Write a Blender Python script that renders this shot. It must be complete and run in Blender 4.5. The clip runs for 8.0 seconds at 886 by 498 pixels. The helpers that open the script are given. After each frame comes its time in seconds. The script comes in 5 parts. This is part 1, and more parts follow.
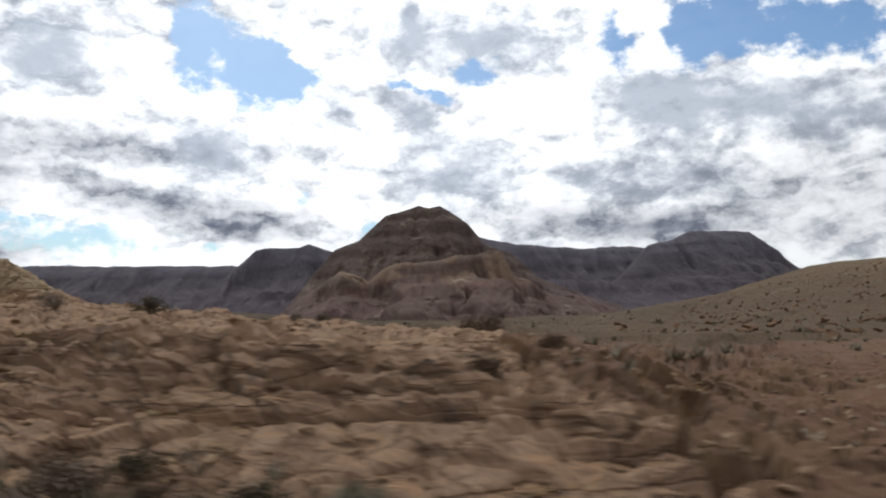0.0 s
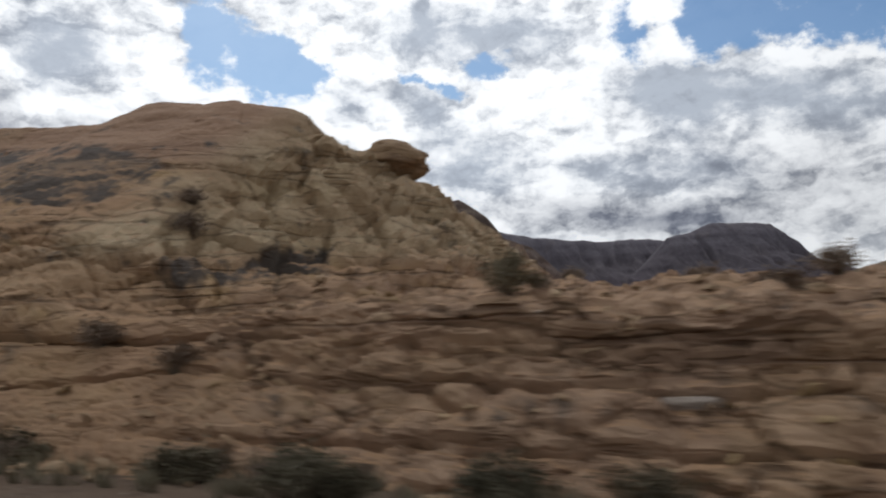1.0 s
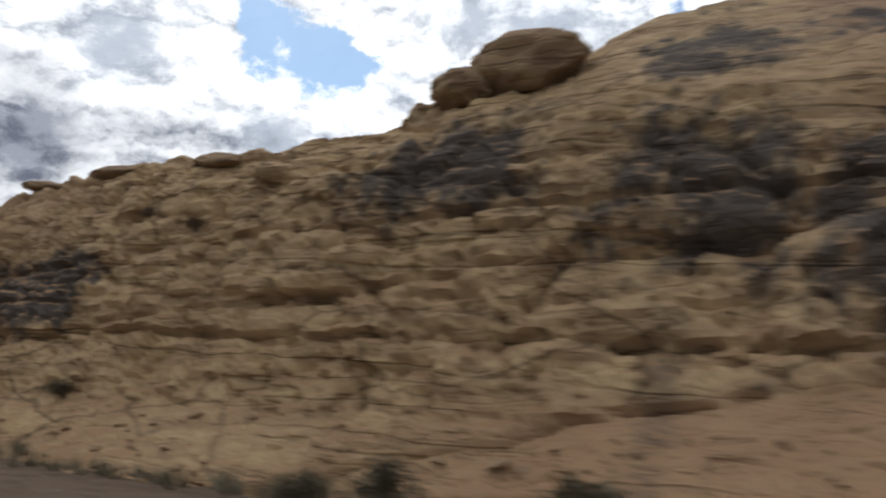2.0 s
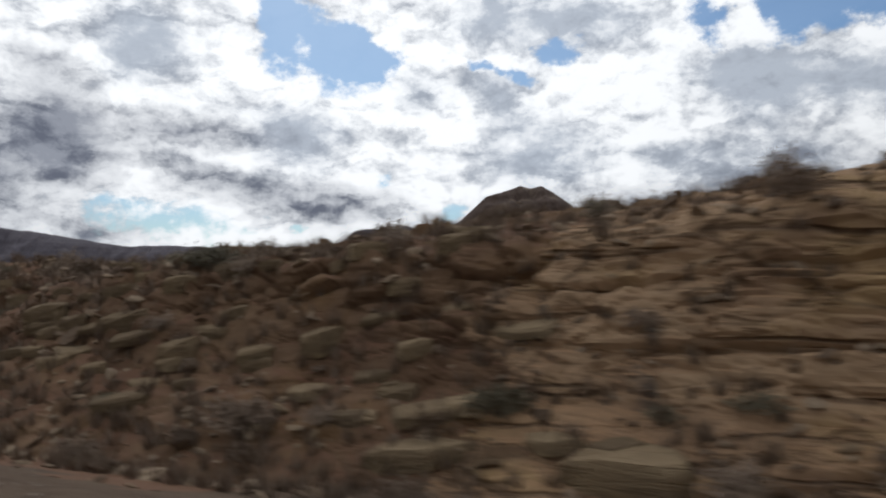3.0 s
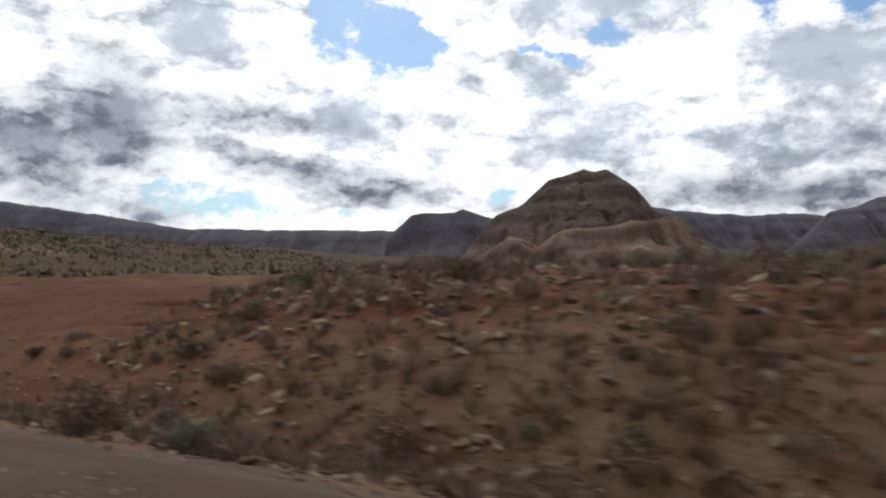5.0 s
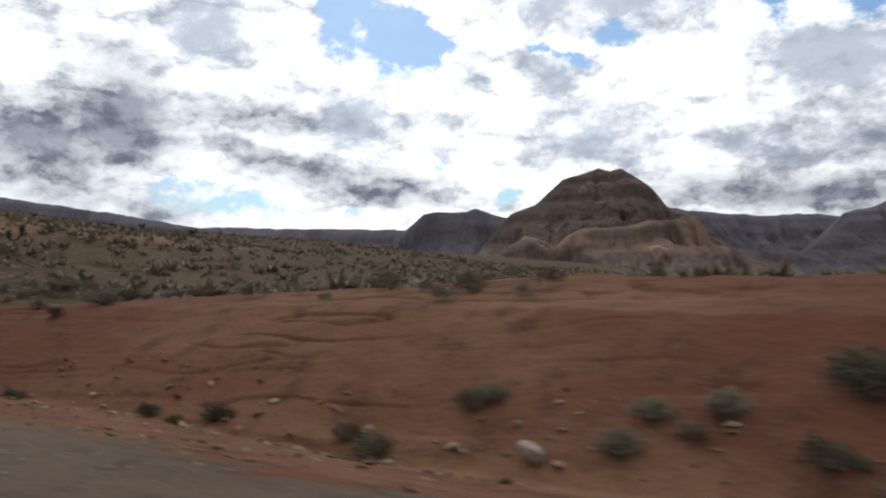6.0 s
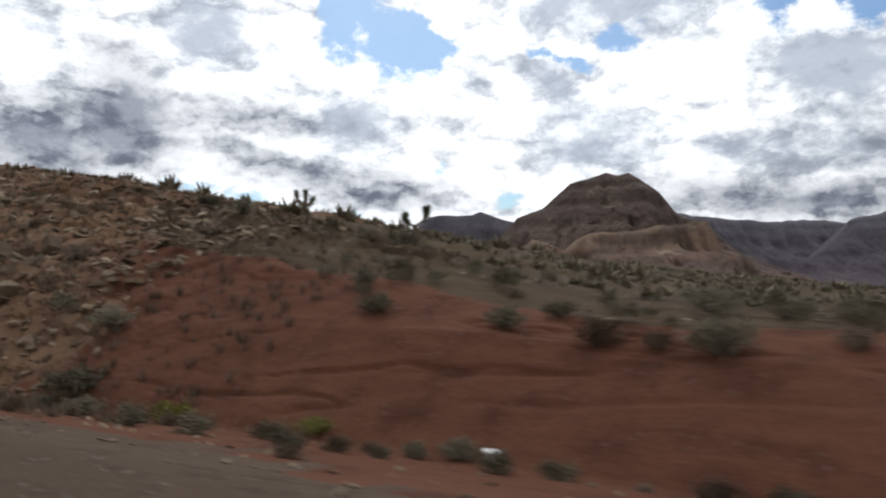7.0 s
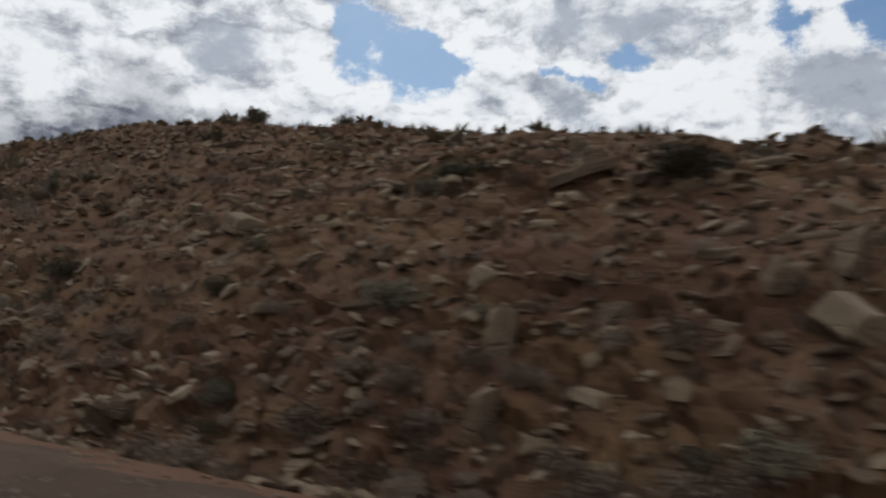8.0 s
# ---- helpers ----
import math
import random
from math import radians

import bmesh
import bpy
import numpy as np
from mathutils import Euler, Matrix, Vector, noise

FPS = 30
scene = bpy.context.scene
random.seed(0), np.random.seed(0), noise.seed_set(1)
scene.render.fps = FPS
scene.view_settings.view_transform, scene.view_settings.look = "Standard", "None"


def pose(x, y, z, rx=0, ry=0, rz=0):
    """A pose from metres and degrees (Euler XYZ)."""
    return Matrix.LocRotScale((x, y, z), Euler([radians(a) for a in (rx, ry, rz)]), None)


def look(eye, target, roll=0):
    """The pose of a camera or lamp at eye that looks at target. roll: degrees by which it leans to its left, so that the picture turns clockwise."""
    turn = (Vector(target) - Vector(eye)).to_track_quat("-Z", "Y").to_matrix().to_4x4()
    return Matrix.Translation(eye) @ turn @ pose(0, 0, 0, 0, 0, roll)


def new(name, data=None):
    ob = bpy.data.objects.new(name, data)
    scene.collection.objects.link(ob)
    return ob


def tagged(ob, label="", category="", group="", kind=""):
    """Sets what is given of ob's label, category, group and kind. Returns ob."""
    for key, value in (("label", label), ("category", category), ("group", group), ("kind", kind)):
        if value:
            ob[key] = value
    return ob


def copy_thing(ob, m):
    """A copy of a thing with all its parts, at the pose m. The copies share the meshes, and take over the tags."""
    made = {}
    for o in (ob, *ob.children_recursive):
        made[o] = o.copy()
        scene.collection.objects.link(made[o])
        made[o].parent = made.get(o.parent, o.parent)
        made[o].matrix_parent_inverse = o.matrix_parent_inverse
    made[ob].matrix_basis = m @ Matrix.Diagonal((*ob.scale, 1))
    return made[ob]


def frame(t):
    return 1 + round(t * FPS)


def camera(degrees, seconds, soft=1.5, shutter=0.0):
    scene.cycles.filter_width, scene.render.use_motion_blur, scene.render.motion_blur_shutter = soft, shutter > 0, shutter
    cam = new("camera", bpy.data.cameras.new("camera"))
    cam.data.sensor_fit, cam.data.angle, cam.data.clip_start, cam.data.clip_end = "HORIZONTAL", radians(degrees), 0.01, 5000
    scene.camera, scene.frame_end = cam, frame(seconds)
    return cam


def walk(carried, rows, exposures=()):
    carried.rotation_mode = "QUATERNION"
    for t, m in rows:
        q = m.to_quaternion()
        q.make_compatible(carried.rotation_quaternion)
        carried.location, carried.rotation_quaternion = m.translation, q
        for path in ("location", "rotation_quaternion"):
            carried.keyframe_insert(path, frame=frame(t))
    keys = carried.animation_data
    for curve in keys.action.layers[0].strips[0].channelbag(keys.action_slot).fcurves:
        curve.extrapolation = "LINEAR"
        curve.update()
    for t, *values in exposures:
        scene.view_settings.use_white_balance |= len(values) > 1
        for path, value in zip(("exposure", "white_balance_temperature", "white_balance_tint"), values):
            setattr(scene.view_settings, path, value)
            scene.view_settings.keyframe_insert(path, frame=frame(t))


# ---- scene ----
SPEED = 24.0


def track(x):
    """Sideways place of the camera's line at x."""
    return -1.311e-4 * x * x


def grade(x):
    """Height of the road at x."""
    return 0.00246 * x


cam = camera(64.0, 8.0, soft=2.1, shutter=0.17)
TURNS = [(0, 21.14, 4.15, 1.47), (0.4, 18.65, 2.99, 3.0), (0.6, 19.72, 3.28, 2.24), (0.8, 21.02, 3.79, 2.82), (1, 22.16, 3.74, 1.81), (1.2, 22.58, 3.68, 2.73), (1.4, 23.4, 3.7, 1.98), (1.6, 24.12, 3.47, 1.56), (1.8, 24.75, 3.41, 0.5), (2, 25.97, 3.19, 0.54), (2.2, 26.73, 3.18, 0.81), (2.75, 27.43, 2.93, 0.83), (3.5, 28.37, 2.58, 0.85), (4, 29.65, 1.96, 0.57), (4.5, 31.15, 1.69, 0.48), (5.25, 31.61, 1.64, 0.32), (6, 32.07, 1.6, 0.15), (6.5, 31.85, 1.49, 0.38), (6.8, 31.97, 1.52, -0.34), (7, 32.04, 1.88, -0.33), (7.2, 32.41, 2.25, -0.71), (7.5, 32.7, 2.28, -1.19), (7.8, 32.75, 2.65, -0.96), (8, 32.96, 3.29, -0.89)]
rows = []
for t, yaw, pitch, roll in TURNS:
    x = -SPEED * t
    rows.append((t, Matrix.Translation((x, track(x), 1.6 + grade(x))) @ pose(0, 0, 0, 0, 0, yaw) @ pose(0, 0, 0, 90 + pitch) @ pose(0, 0, 0, 0, 0, -roll)))
walk(cam, rows, exposures=[(0.0, -0.08), (0.5, -0.15), (1.0, -0.3), (1.5, -0.24), (2.2, -0.05), (3.0, -0.35), (3.3, -0.5), (3.5, -0.34), (4.0, -0.16), (4.5, -0.1), (7.0, -0.06), (7.5, -0.48), (8.0, -0.58)])


# ---- sky and sun ----
def link(tree, a, b):
    tree.links.new(a, b)


def math_node(tree, op, a, b=None, c=None, clamp=False):
    n = tree.nodes.new("ShaderNodeMath")
    n.operation, n.use_clamp = op, clamp
    for i, v in enumerate((a, b, c)):
        if v is None:
            continue
        if isinstance(v, (int, float)):
            n.inputs[i].default_value = v
        else:
            tree.links.new(v, n.inputs[i])
    return n.outputs[0]


def mix_colour(tree, fac, a, b, blend="MIX"):
    n = tree.nodes.new("ShaderNodeMix")
    n.data_type, n.blend_type = "RGBA", blend
    for sock, v in ((n.inputs["Factor"], fac), (n.inputs[6], a), (n.inputs[7], b)):
        if isinstance(v, (int, float)):
            sock.default_value = v
        elif isinstance(v, tuple):
            sock.default_value = (*v, 1) if len(v) == 3 else v
        else:
            tree.links.new(v, sock)
    return n.outputs[2]


def noise_node(tree, vec, scale, detail=4.0, rough=0.55, distort=0.0, colour=False):
    n = tree.nodes.new("ShaderNodeTexNoise")
    n.inputs["Scale"].default_value, n.inputs["Detail"].default_value = scale, detail
    n.inputs["Roughness"].default_value, n.inputs["Distortion"].default_value = rough, distort
    if vec is not None:
        tree.links.new(vec, n.inputs["Vector"])
    return n.outputs["Color" if colour else "Fac"]


def ramp(tree, fac, lo, hi, a=0.0, b=1.0, smooth=True):
    n = tree.nodes.new("ShaderNodeMapRange")
    n.interpolation_type = "SMOOTHSTEP" if smooth else "LINEAR"
    n.inputs["From Min"].default_value, n.inputs["From Max"].default_value = lo, hi
    n.inputs["To Min"].default_value, n.inputs["To Max"].default_value = a, b
    tree.links.new(fac, n.inputs["Value"])
    return n.outputs["Result"]


def stretch(tree, vec, scale, rot=(0, 0, 0), loc=(0, 0, 0)):
    n = tree.nodes.new("ShaderNodeMapping")
    n.inputs["Scale"].default_value, n.inputs["Rotation"].default_value, n.inputs["Location"].default_value = scale, rot, loc
    tree.links.new(vec, n.inputs["Vector"])
    return n.outputs["Vector"]


SUN_AZ, SUN_EL = 38.0, 44.0     # degrees to the left of +y, and up
# cloud field: azimuth (left of +y), height, half width, half height and tilt, in degrees, and weight: openings, heavy banks, dull undersides
GAPS = [(36.3, 17.1, 4.3, 2.1, 7, 1), (35.7, 19.1, 2.7, 1.6, 32, 0.8), (40.4, 21.0, 2.7, 1.3, 16, 0.9), (18.1, 18.1, 1.8, 1.2, -7, 1), (24.2, 17.4, 1.3, 0.5, 23, 0.9),
        (21.4, 16.5, 1.4, 0.5, 20, 0.9), (49.5, 5.3, 6.7, 1.6, 7, 0.8), (32.7, 8.1, 0.9, 0.7, 0, 0.75), (27.2, 5.6, 1.5, 0.8, -34, 0.7), (39.1, 4.2, 1.0, 0.4, 0, 0.7),
        (6.9, 19.6, 1.4, 2.0, -28, 1), (0.3, 19.2, 2.9, 2.3, 18, 1), (-7.0, 18.7, 8.4, 2.3, 14, 1.1), (32.0, 17.9, 2.0, 0.9, -16, 0.8), (40.5, 19.6, 1.5, 2.5, 15, 0.7)]
BANKS = [(61.8, 9.1, 6.7, 2.8, -3, 1.5), (56.2, 12.1, 2.4, 4.2, -23, 1.2), (57.0, 16.2, 2.1, 0.6, 8, 0.5), (47.9, 11.8, 6.4, 1.1, 0, 0.8), (48.9, 9.4, 4.6, 1.0, 12, 0.55),
        (38.2, 6.4, 7.5, 1.9, 8, 0.85), (58.2, 5.1, 6.3, 1.3, 4, 0.7), (52.0, 4.3, 3.3, 0.9, 3, 0.5), (9.3, 5.7, 6.9, 1.4, 6, 0.85), (2.3, 5.1, 4.1, 1.3, -4, 0.6),
        (-4.9, 7.6, 9.6, 3.1, 9, 0.62), (6.9, 5.4, 12.8, 1.3, 5, 0.35), (48.5, 12.1, 5.5, 1.3, 4, 0.3), (44.7, 7.7, 10.6, 1.4, 7, 0.3), (36.3, 6.9, 4.7, 1.3, 4, 0.15)]
DULL = [(20.0, 10.4, 4.4, 2.5, 2, 0.75), (23.1, 15.0, 2.6, 1.6, 33, 0.7), (39.3, 11.0, 2.7, 3.0, 39, 0.6), (3.3, 14.4, 2.1, 2.7, -43, 0.35), (49.4, 18.5, 2.6, 1.5, 41, 0.6),
        (51.9, 16.2, 2.0, 1.3, 31, 0.55), (29.9, 15.6, 2.8, 1.8, 10, 0.45), (62.8, 16.9, 2.2, 0.8, 15, 0.6), (2.6, 9.1, 5.1, 2.4, 0, 0.6), (10.0, 9.5, 3.5, 1.2, 9, 0.4),
        (18.1, 20.2, 6.5, 2.0, 3, 0.9), (23.6, 21.6, 1.9, 2.1, 19, 0.6), (-3.0, 13.8, 10.1, 1.9, 12, 0.85), (3.9, 14.4, 2.6, 2.5, 35, 0.5), (51.4, 17.9, 2.4, 1.8, 35, 0.6),
        (40.3, 12.4, 3.7, 1.1, 4, 0.5)]


def build_world():
    world = bpy.data.worlds.new("sky")
    scene.world = world
    world.use_nodes = True
    tr = world.node_tree
    tr.nodes.clear()
    out = tr.nodes.new("ShaderNodeOutputWorld")
    back = tr.nodes.new("ShaderNodeBackground")
    co = tr.nodes.new("ShaderNodeTexCoord").outputs["Generated"]
    sep = tr.nodes.new("ShaderNodeSeparateXYZ")
    link(tr, co, sep.inputs[0])
    az = math_node(tr, "MULTIPLY", math_node(tr, "ARCTAN2", math_node(tr, "MULTIPLY", sep.outputs[0], -1.0), sep.outputs[1]), 57.2958)
    el = math_node(tr, "MULTIPLY", math_node(tr, "ARCSINE", sep.outputs[2]), 57.2958)
    comb = tr.nodes.new("ShaderNodeCombineXYZ")
    link(tr, az, comb.inputs[0])
    link(tr, el, comb.inputs[1])
    flat = comb.outputs[0]
    # ragged edges: push the field about a little
    calm = tr.nodes.new("ShaderNodeVectorMath")
    calm.operation = "MULTIPLY_ADD"
    link(tr, noise_node(tr, stretch(tr, flat, (0.3, 0.42, 1), loc=(4, 4, 0)), 1.0, 5.0, 0.6, colour=True), calm.inputs[0])
    calm.inputs[1].default_value = (3.6, 2.6, 0)
    shift = tr.nodes.new("ShaderNodeVectorMath")
    link(tr, flat, shift.inputs[0])
    shift.inputs[1].default_value = (-1.8, -1.3, 0)
    link(tr, shift.outputs[0], calm.inputs[2])
    bent = calm.outputs[0]

    def field(blobs):
        total = None
        for a, e, wa, we, turn, weight in blobs:
            m = tr.nodes.new("ShaderNodeMapping")
            m.vector_type = "TEXTURE"
            m.inputs["Location"].default_value, m.inputs["Scale"].default_value = (a, e, 0), (wa * 1.6, we * 1.6, 1)
            m.inputs["Rotation"].default_value = (0, 0, radians(turn))
            link(tr, bent, m.inputs["Vector"])
            g = tr.nodes.new("ShaderNodeTexGradient")
            g.gradient_type = "SPHERICAL"
            link(tr, m.outputs[0], g.inputs[0])
            total = math_node(tr, "MULTIPLY_ADD", g.outputs["Fac"], 1.45 * weight, total if total is not None else 0.0)
        return total

    fine = math_node(tr, "SUBTRACT", noise_node(tr, stretch(tr, flat, (0.42, 0.58, 1), loc=(3, 1, 0)), 1.0, 9.0, 0.62), 0.5)
    streak = math_node(tr, "SUBTRACT", noise_node(tr, stretch(tr, bent, (0.22, 0.55, 1), rot=(0, 0, 0.3), loc=(7, 2, 0)), 1.0, 8.0, 0.6, 0.3), 0.5)
    soft = noise_node(tr, stretch(tr, flat, (0.07, 0.13, 1), loc=(1, 8, 0)), 1.0, 5.0, 0.55, 0.3)
    heap = tr.nodes.new("ShaderNodeTexVoronoi")
    heap.feature, heap.normalize = "SMOOTH_F1", True
    heap.inputs["Scale"].default_value, heap.inputs["Detail"].default_value, heap.inputs["Roughness"].default_value = 1.0, 5.0, 0.6
    link(tr, stretch(tr, bent, (0.42, 0.62, 1)), heap.inputs["Vector"])
    lumps = math_node(tr, "SUBTRACT", heap.outputs["Distance"], 0.36)
    broken = math_node(tr, "MULTIPLY_ADD", lumps, 0.9, math_node(tr, "MULTIPLY", fine, 2.4))
    blue = ramp(tr, math_node(tr, "ADD", field(GAPS), broken), 0.34, 0.98, 0.0, 0.97)
    # dull undersides, then the heavy grey banks
    under = math_node(tr, "MULTIPLY_ADD", streak, 2.4, math_node(tr, "MULTIPLY_ADD", soft, 1.4, math_node(tr, "ADD", field(DULL), -0.50)))
    under = ramp(tr, math_node(tr, "MULTIPLY_ADD", broken, 0.8, under), -0.05, 1.15)
    heavy = math_node(tr, "MULTIPLY_ADD", streak, 2.4, math_node(tr, "MULTIPLY_ADD", soft, 1.4, math_node(tr, "ADD", field(BANKS), -0.60)))
    heavy = ramp(tr, math_node(tr, "MULTIPLY_ADD", broken, 0.75, heavy), -0.05, 1.75, smooth=False)
    sky = tr.nodes.new("ShaderNodeTexSky")
    sky.sky_type, sky.sun_disc = "NISHITA", False
    sky.sun_elevation, sky.sun_rotation = radians(SUN_EL), radians(-SUN_AZ)
    air = mix_colour(tr, 1.0, sky.outputs[0], (0.065, 0.086, 0.104), "MULTIPLY")
    # clouds are bright towards the hidden sun and dull away from it
    dot = tr.nodes.new("ShaderNodeVectorMath")
    dot.operation = "DOT_PRODUCT"
    link(tr, co, dot.inputs[0])
    dot.inputs[1].default_value = (-math.sin(radians(SUN_AZ)) * math.cos(radians(SUN_EL)), math.cos(radians(SUN_AZ)) * math.cos(radians(SUN_EL)), math.sin(radians(SUN_EL)))
    glow = ramp(tr, dot.outputs["Value"], 0.15, 0.92, 0.58, 1.27)
    cloud = mix_colour(tr, under, (1.02, 1.05, 1.085), (0.48, 0.535, 0.62))
    deep = mix_colour(tr, ramp(tr, math_node(tr, "ADD", streak, math_node(tr, "MULTIPLY", broken, 0.35)), -0.12, 0.16), (0.30, 0.325, 0.385), (0.135, 0.152, 0.20))
    cloud = mix_colour(tr, heavy, cloud, deep)
    bright = tr.nodes.new("ShaderNodeVectorMath")
    bright.operation = "SCALE"
    link(tr, cloud, bright.inputs[0])
    link(tr, glow, bright.inputs["Scale"])
    link(tr, mix_colour(tr, blue, bright.outputs[0], air), back.inputs[0])
    link(tr, back.outputs[0], out.inputs[0])
    back.inputs[1].default_value = 1.0


build_world()
sun = new("sun", bpy.data.lights.new("sun", "SUN"))
sun.data.energy, sun.data.angle, sun.data.color = 0.5, radians(25), (1.0, 0.95, 0.87)
sun.matrix_world = look((0, 0, 300), (300 * math.sin(radians(SUN_AZ)) * math.cos(radians(SUN_EL)), -300 * math.cos(radians(SUN_AZ)) * math.cos(radians(SUN_EL)),
                                      300 - 300 * math.sin(radians(SUN_EL))))


# ---- materials ----
def surface(name):
    m = bpy.data.materials.new(name)
    m.use_nodes = True
    tr = m.node_tree
    b = tr.nodes["Principled BSDF"]
    b.inputs["Specular IOR Level"].default_value = 0.25
    co = tr.nodes.new("ShaderNodeTexCoord").outputs["Object"]
    return m, tr, b, co


def bump(tr, b, height, strength, distance, base=None):
    n = tr.nodes.new("ShaderNodeBump")
    n.inputs["Strength"].default_value, n.inputs["Distance"].default_value = strength, distance
    link(tr, height, n.inputs["Height"])
    if base is not None:
        link(tr, base, n.inputs["Normal"])
    link(tr, n.outputs[0], b.inputs["Normal"])
    return n.outputs[0]


def rock_material(name, light, mid, dark, ochre=(0.36, 0.25, 0.115), strata=3.0, varnish=0.0, soil=None, dip=0.05, seams=0.6, cracks=0.2, bedding=0.3, flecks=0.55, vary=0.0, joints=0.0):
    """Bedded sandstone: colour beds, blotches, bedding lines of iron stain and painted crack shade, grain, dark desert
    varnish in streaks, soil on flat places.
    """
    m, tr, b, co = surface(name)
    bend = noise_node(tr, co, 0.35, 3, 0.5, colour=True)
    shift = tr.nodes.new("ShaderNodeVectorMath")
    shift.operation = "MULTIPLY_ADD"
    link(tr, bend, shift.inputs[0])
    shift.inputs[1].default_value = (0.8, 0.8, 0.4)
    link(tr, co, shift.inputs[2])
    bent = shift.outputs[0]
    beds = noise_node(tr, stretch(tr, bent, (0.13, 0.13, strata), rot=(0, dip, 0)), 1.0, 6, 0.62)
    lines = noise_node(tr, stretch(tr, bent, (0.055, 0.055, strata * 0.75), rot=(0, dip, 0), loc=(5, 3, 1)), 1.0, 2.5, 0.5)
    blotch = noise_node(tr, co, 0.5, 6, 0.62, 0.6)
    tint = noise_node(tr, stretch(tr, co, (0.4, 0.4, 0.7), loc=(9, 4, 2)), 1.0, 5, 0.6)
    grain = noise_node(tr, co, 8.0, 6, 0.7)
    col = mix_colour(tr, ramp(tr, beds, 0.38, 0.62), mid, light)
    col = mix_colour(tr, ramp(tr, tint, 0.50, 0.66, 0, 0.75), col, ochre)
    col = mix_colour(tr, ramp(tr, blotch, 0.46, 0.68, 0, 0.8), col, dark)
    # thin dark bedding lines: stain, and the shade of open cracks put into colour
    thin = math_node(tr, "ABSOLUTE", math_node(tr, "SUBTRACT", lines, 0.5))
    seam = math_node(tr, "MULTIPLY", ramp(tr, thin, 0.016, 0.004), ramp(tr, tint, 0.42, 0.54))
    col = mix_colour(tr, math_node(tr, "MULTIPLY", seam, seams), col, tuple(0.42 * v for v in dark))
    fleck = noise_node(tr, stretch(tr, bent, (1.3, 1.3, 4.2), rot=(0, dip, 0), loc=(2, 7, 5)), 1.0, 4, 0.6)
    col = mix_colour(tr, ramp(tr, fleck, 0.57, 0.66, 0, flecks), col, tuple(0.5 * v for v in dark))
    col = mix_colour(tr, ramp(tr, fleck, 0.44, 0.32, 0, flecks * 0.6), col, light)
    col = mix_colour(tr, ramp(tr, grain, 0.35, 0.75, 0.0, 0.3), col, tuple(0.5 * v for v in dark))
    if varnish > 0:
        sep = tr.nodes.new("ShaderNodeSeparateXYZ")
        link(tr, co, sep.inputs[0])
        browner = ramp(tr, math_node(tr, "MULTIPLY_ADD", blotch, 6.0, sep.outputs[0]), -32.0, -24.0, 0.0, 0.6)     # the thin-bedded unit is browner
        col = mix_colour(tr, browner, col, mix_colour(tr, ramp(tr, fleck, 0.35, 0.62), (0.44, 0.30, 0.215), (0.25, 0.16, 0.112)))
        cap = math_node(tr, "MULTIPLY", ramp(tr, math_node(tr, "MULTIPLY_ADD", blotch, 1.6, sep.outputs[2]), 5.9, 6.9), ramp(tr, sep.outputs[0], -36.0, -38.0))      # smooth pink bed on top
        col = mix_colour(tr, math_node(tr, "MULTIPLY", cap, 0.9), col, mix_colour(tr, ramp(tr, beds, 0.4, 0.6), (0.25, 0.152, 0.102), (0.33, 0.208, 0.14)))
        paler = math_node(tr, "MULTIPLY", ramp(tr, sep.outputs[2], 2.2, 3.0), math_node(tr, "MULTIPLY", ramp(tr, sep.outputs[0], -38.5, -36.5), ramp(tr, sep.outputs[0], -29.0, -31.0)))
        col = mix_colour(tr, math_node(tr, "MULTIPLY", paler, 0.7), col, mix_colour(tr, ramp(tr, blotch, 0.4, 0.6), (0.45, 0.36, 0.24), (0.36, 0.27, 0.17)))
        # the unit past the hump is paler and yellower
        yellower = math_node(tr, "MULTIPLY", ramp(tr, math_node(tr, "MULTIPLY_ADD", tint, 5.0, sep.outputs[0]), -42.5, -46.5), ramp(tr, sep.outputs[0], -70.0, -60.0))
        col = mix_colour(tr, math_node(tr, "MULTIPLY", yellower, 0.72), col, mix_colour(tr, ramp(tr, fleck, 0.36, 0.60), (0.52, 0.385, 0.215), (0.36, 0.25, 0.145)))
        # the massive lower wall is warmer and plainer
        along_lip = math_node(tr, "MULTIPLY_ADD", ramp(tr, sep.outputs[0], -50.0, -43.0), -1.35, sep.outputs[2])
        plain = math_node(tr, "MULTIPLY", ramp(tr, math_node(tr, "MULTIPLY_ADD", blotch, 0.3, along_lip), 0.24, 0.02), math_node(tr, "MULTIPLY", ramp(tr, sep.outputs[0], -30.0, -33.0), ramp(tr, sep.outputs[0], -55.0, -50.0)))
        col = mix_colour(tr, math_node(tr, "MULTIPLY", plain, 0.7), col, mix_colour(tr, ramp(tr, tint, 0.4, 0.6), (0.318, 0.194, 0.118), (0.37, 0.235, 0.14)))
        # dark varnish: patches (x, height, half width, half height, lean) broken by spots and runs
        streak = noise_node(tr, stretch(tr, co, (0.7, 0.7, 0.22), loc=(2, 0, 4)), 1.0, 7, 0.62, 0.5)
        spots = noise_node(tr, stretch(tr, co, (2.0, 2.0, 1.7)), 1.0, 6, 0.65)
        mask = None
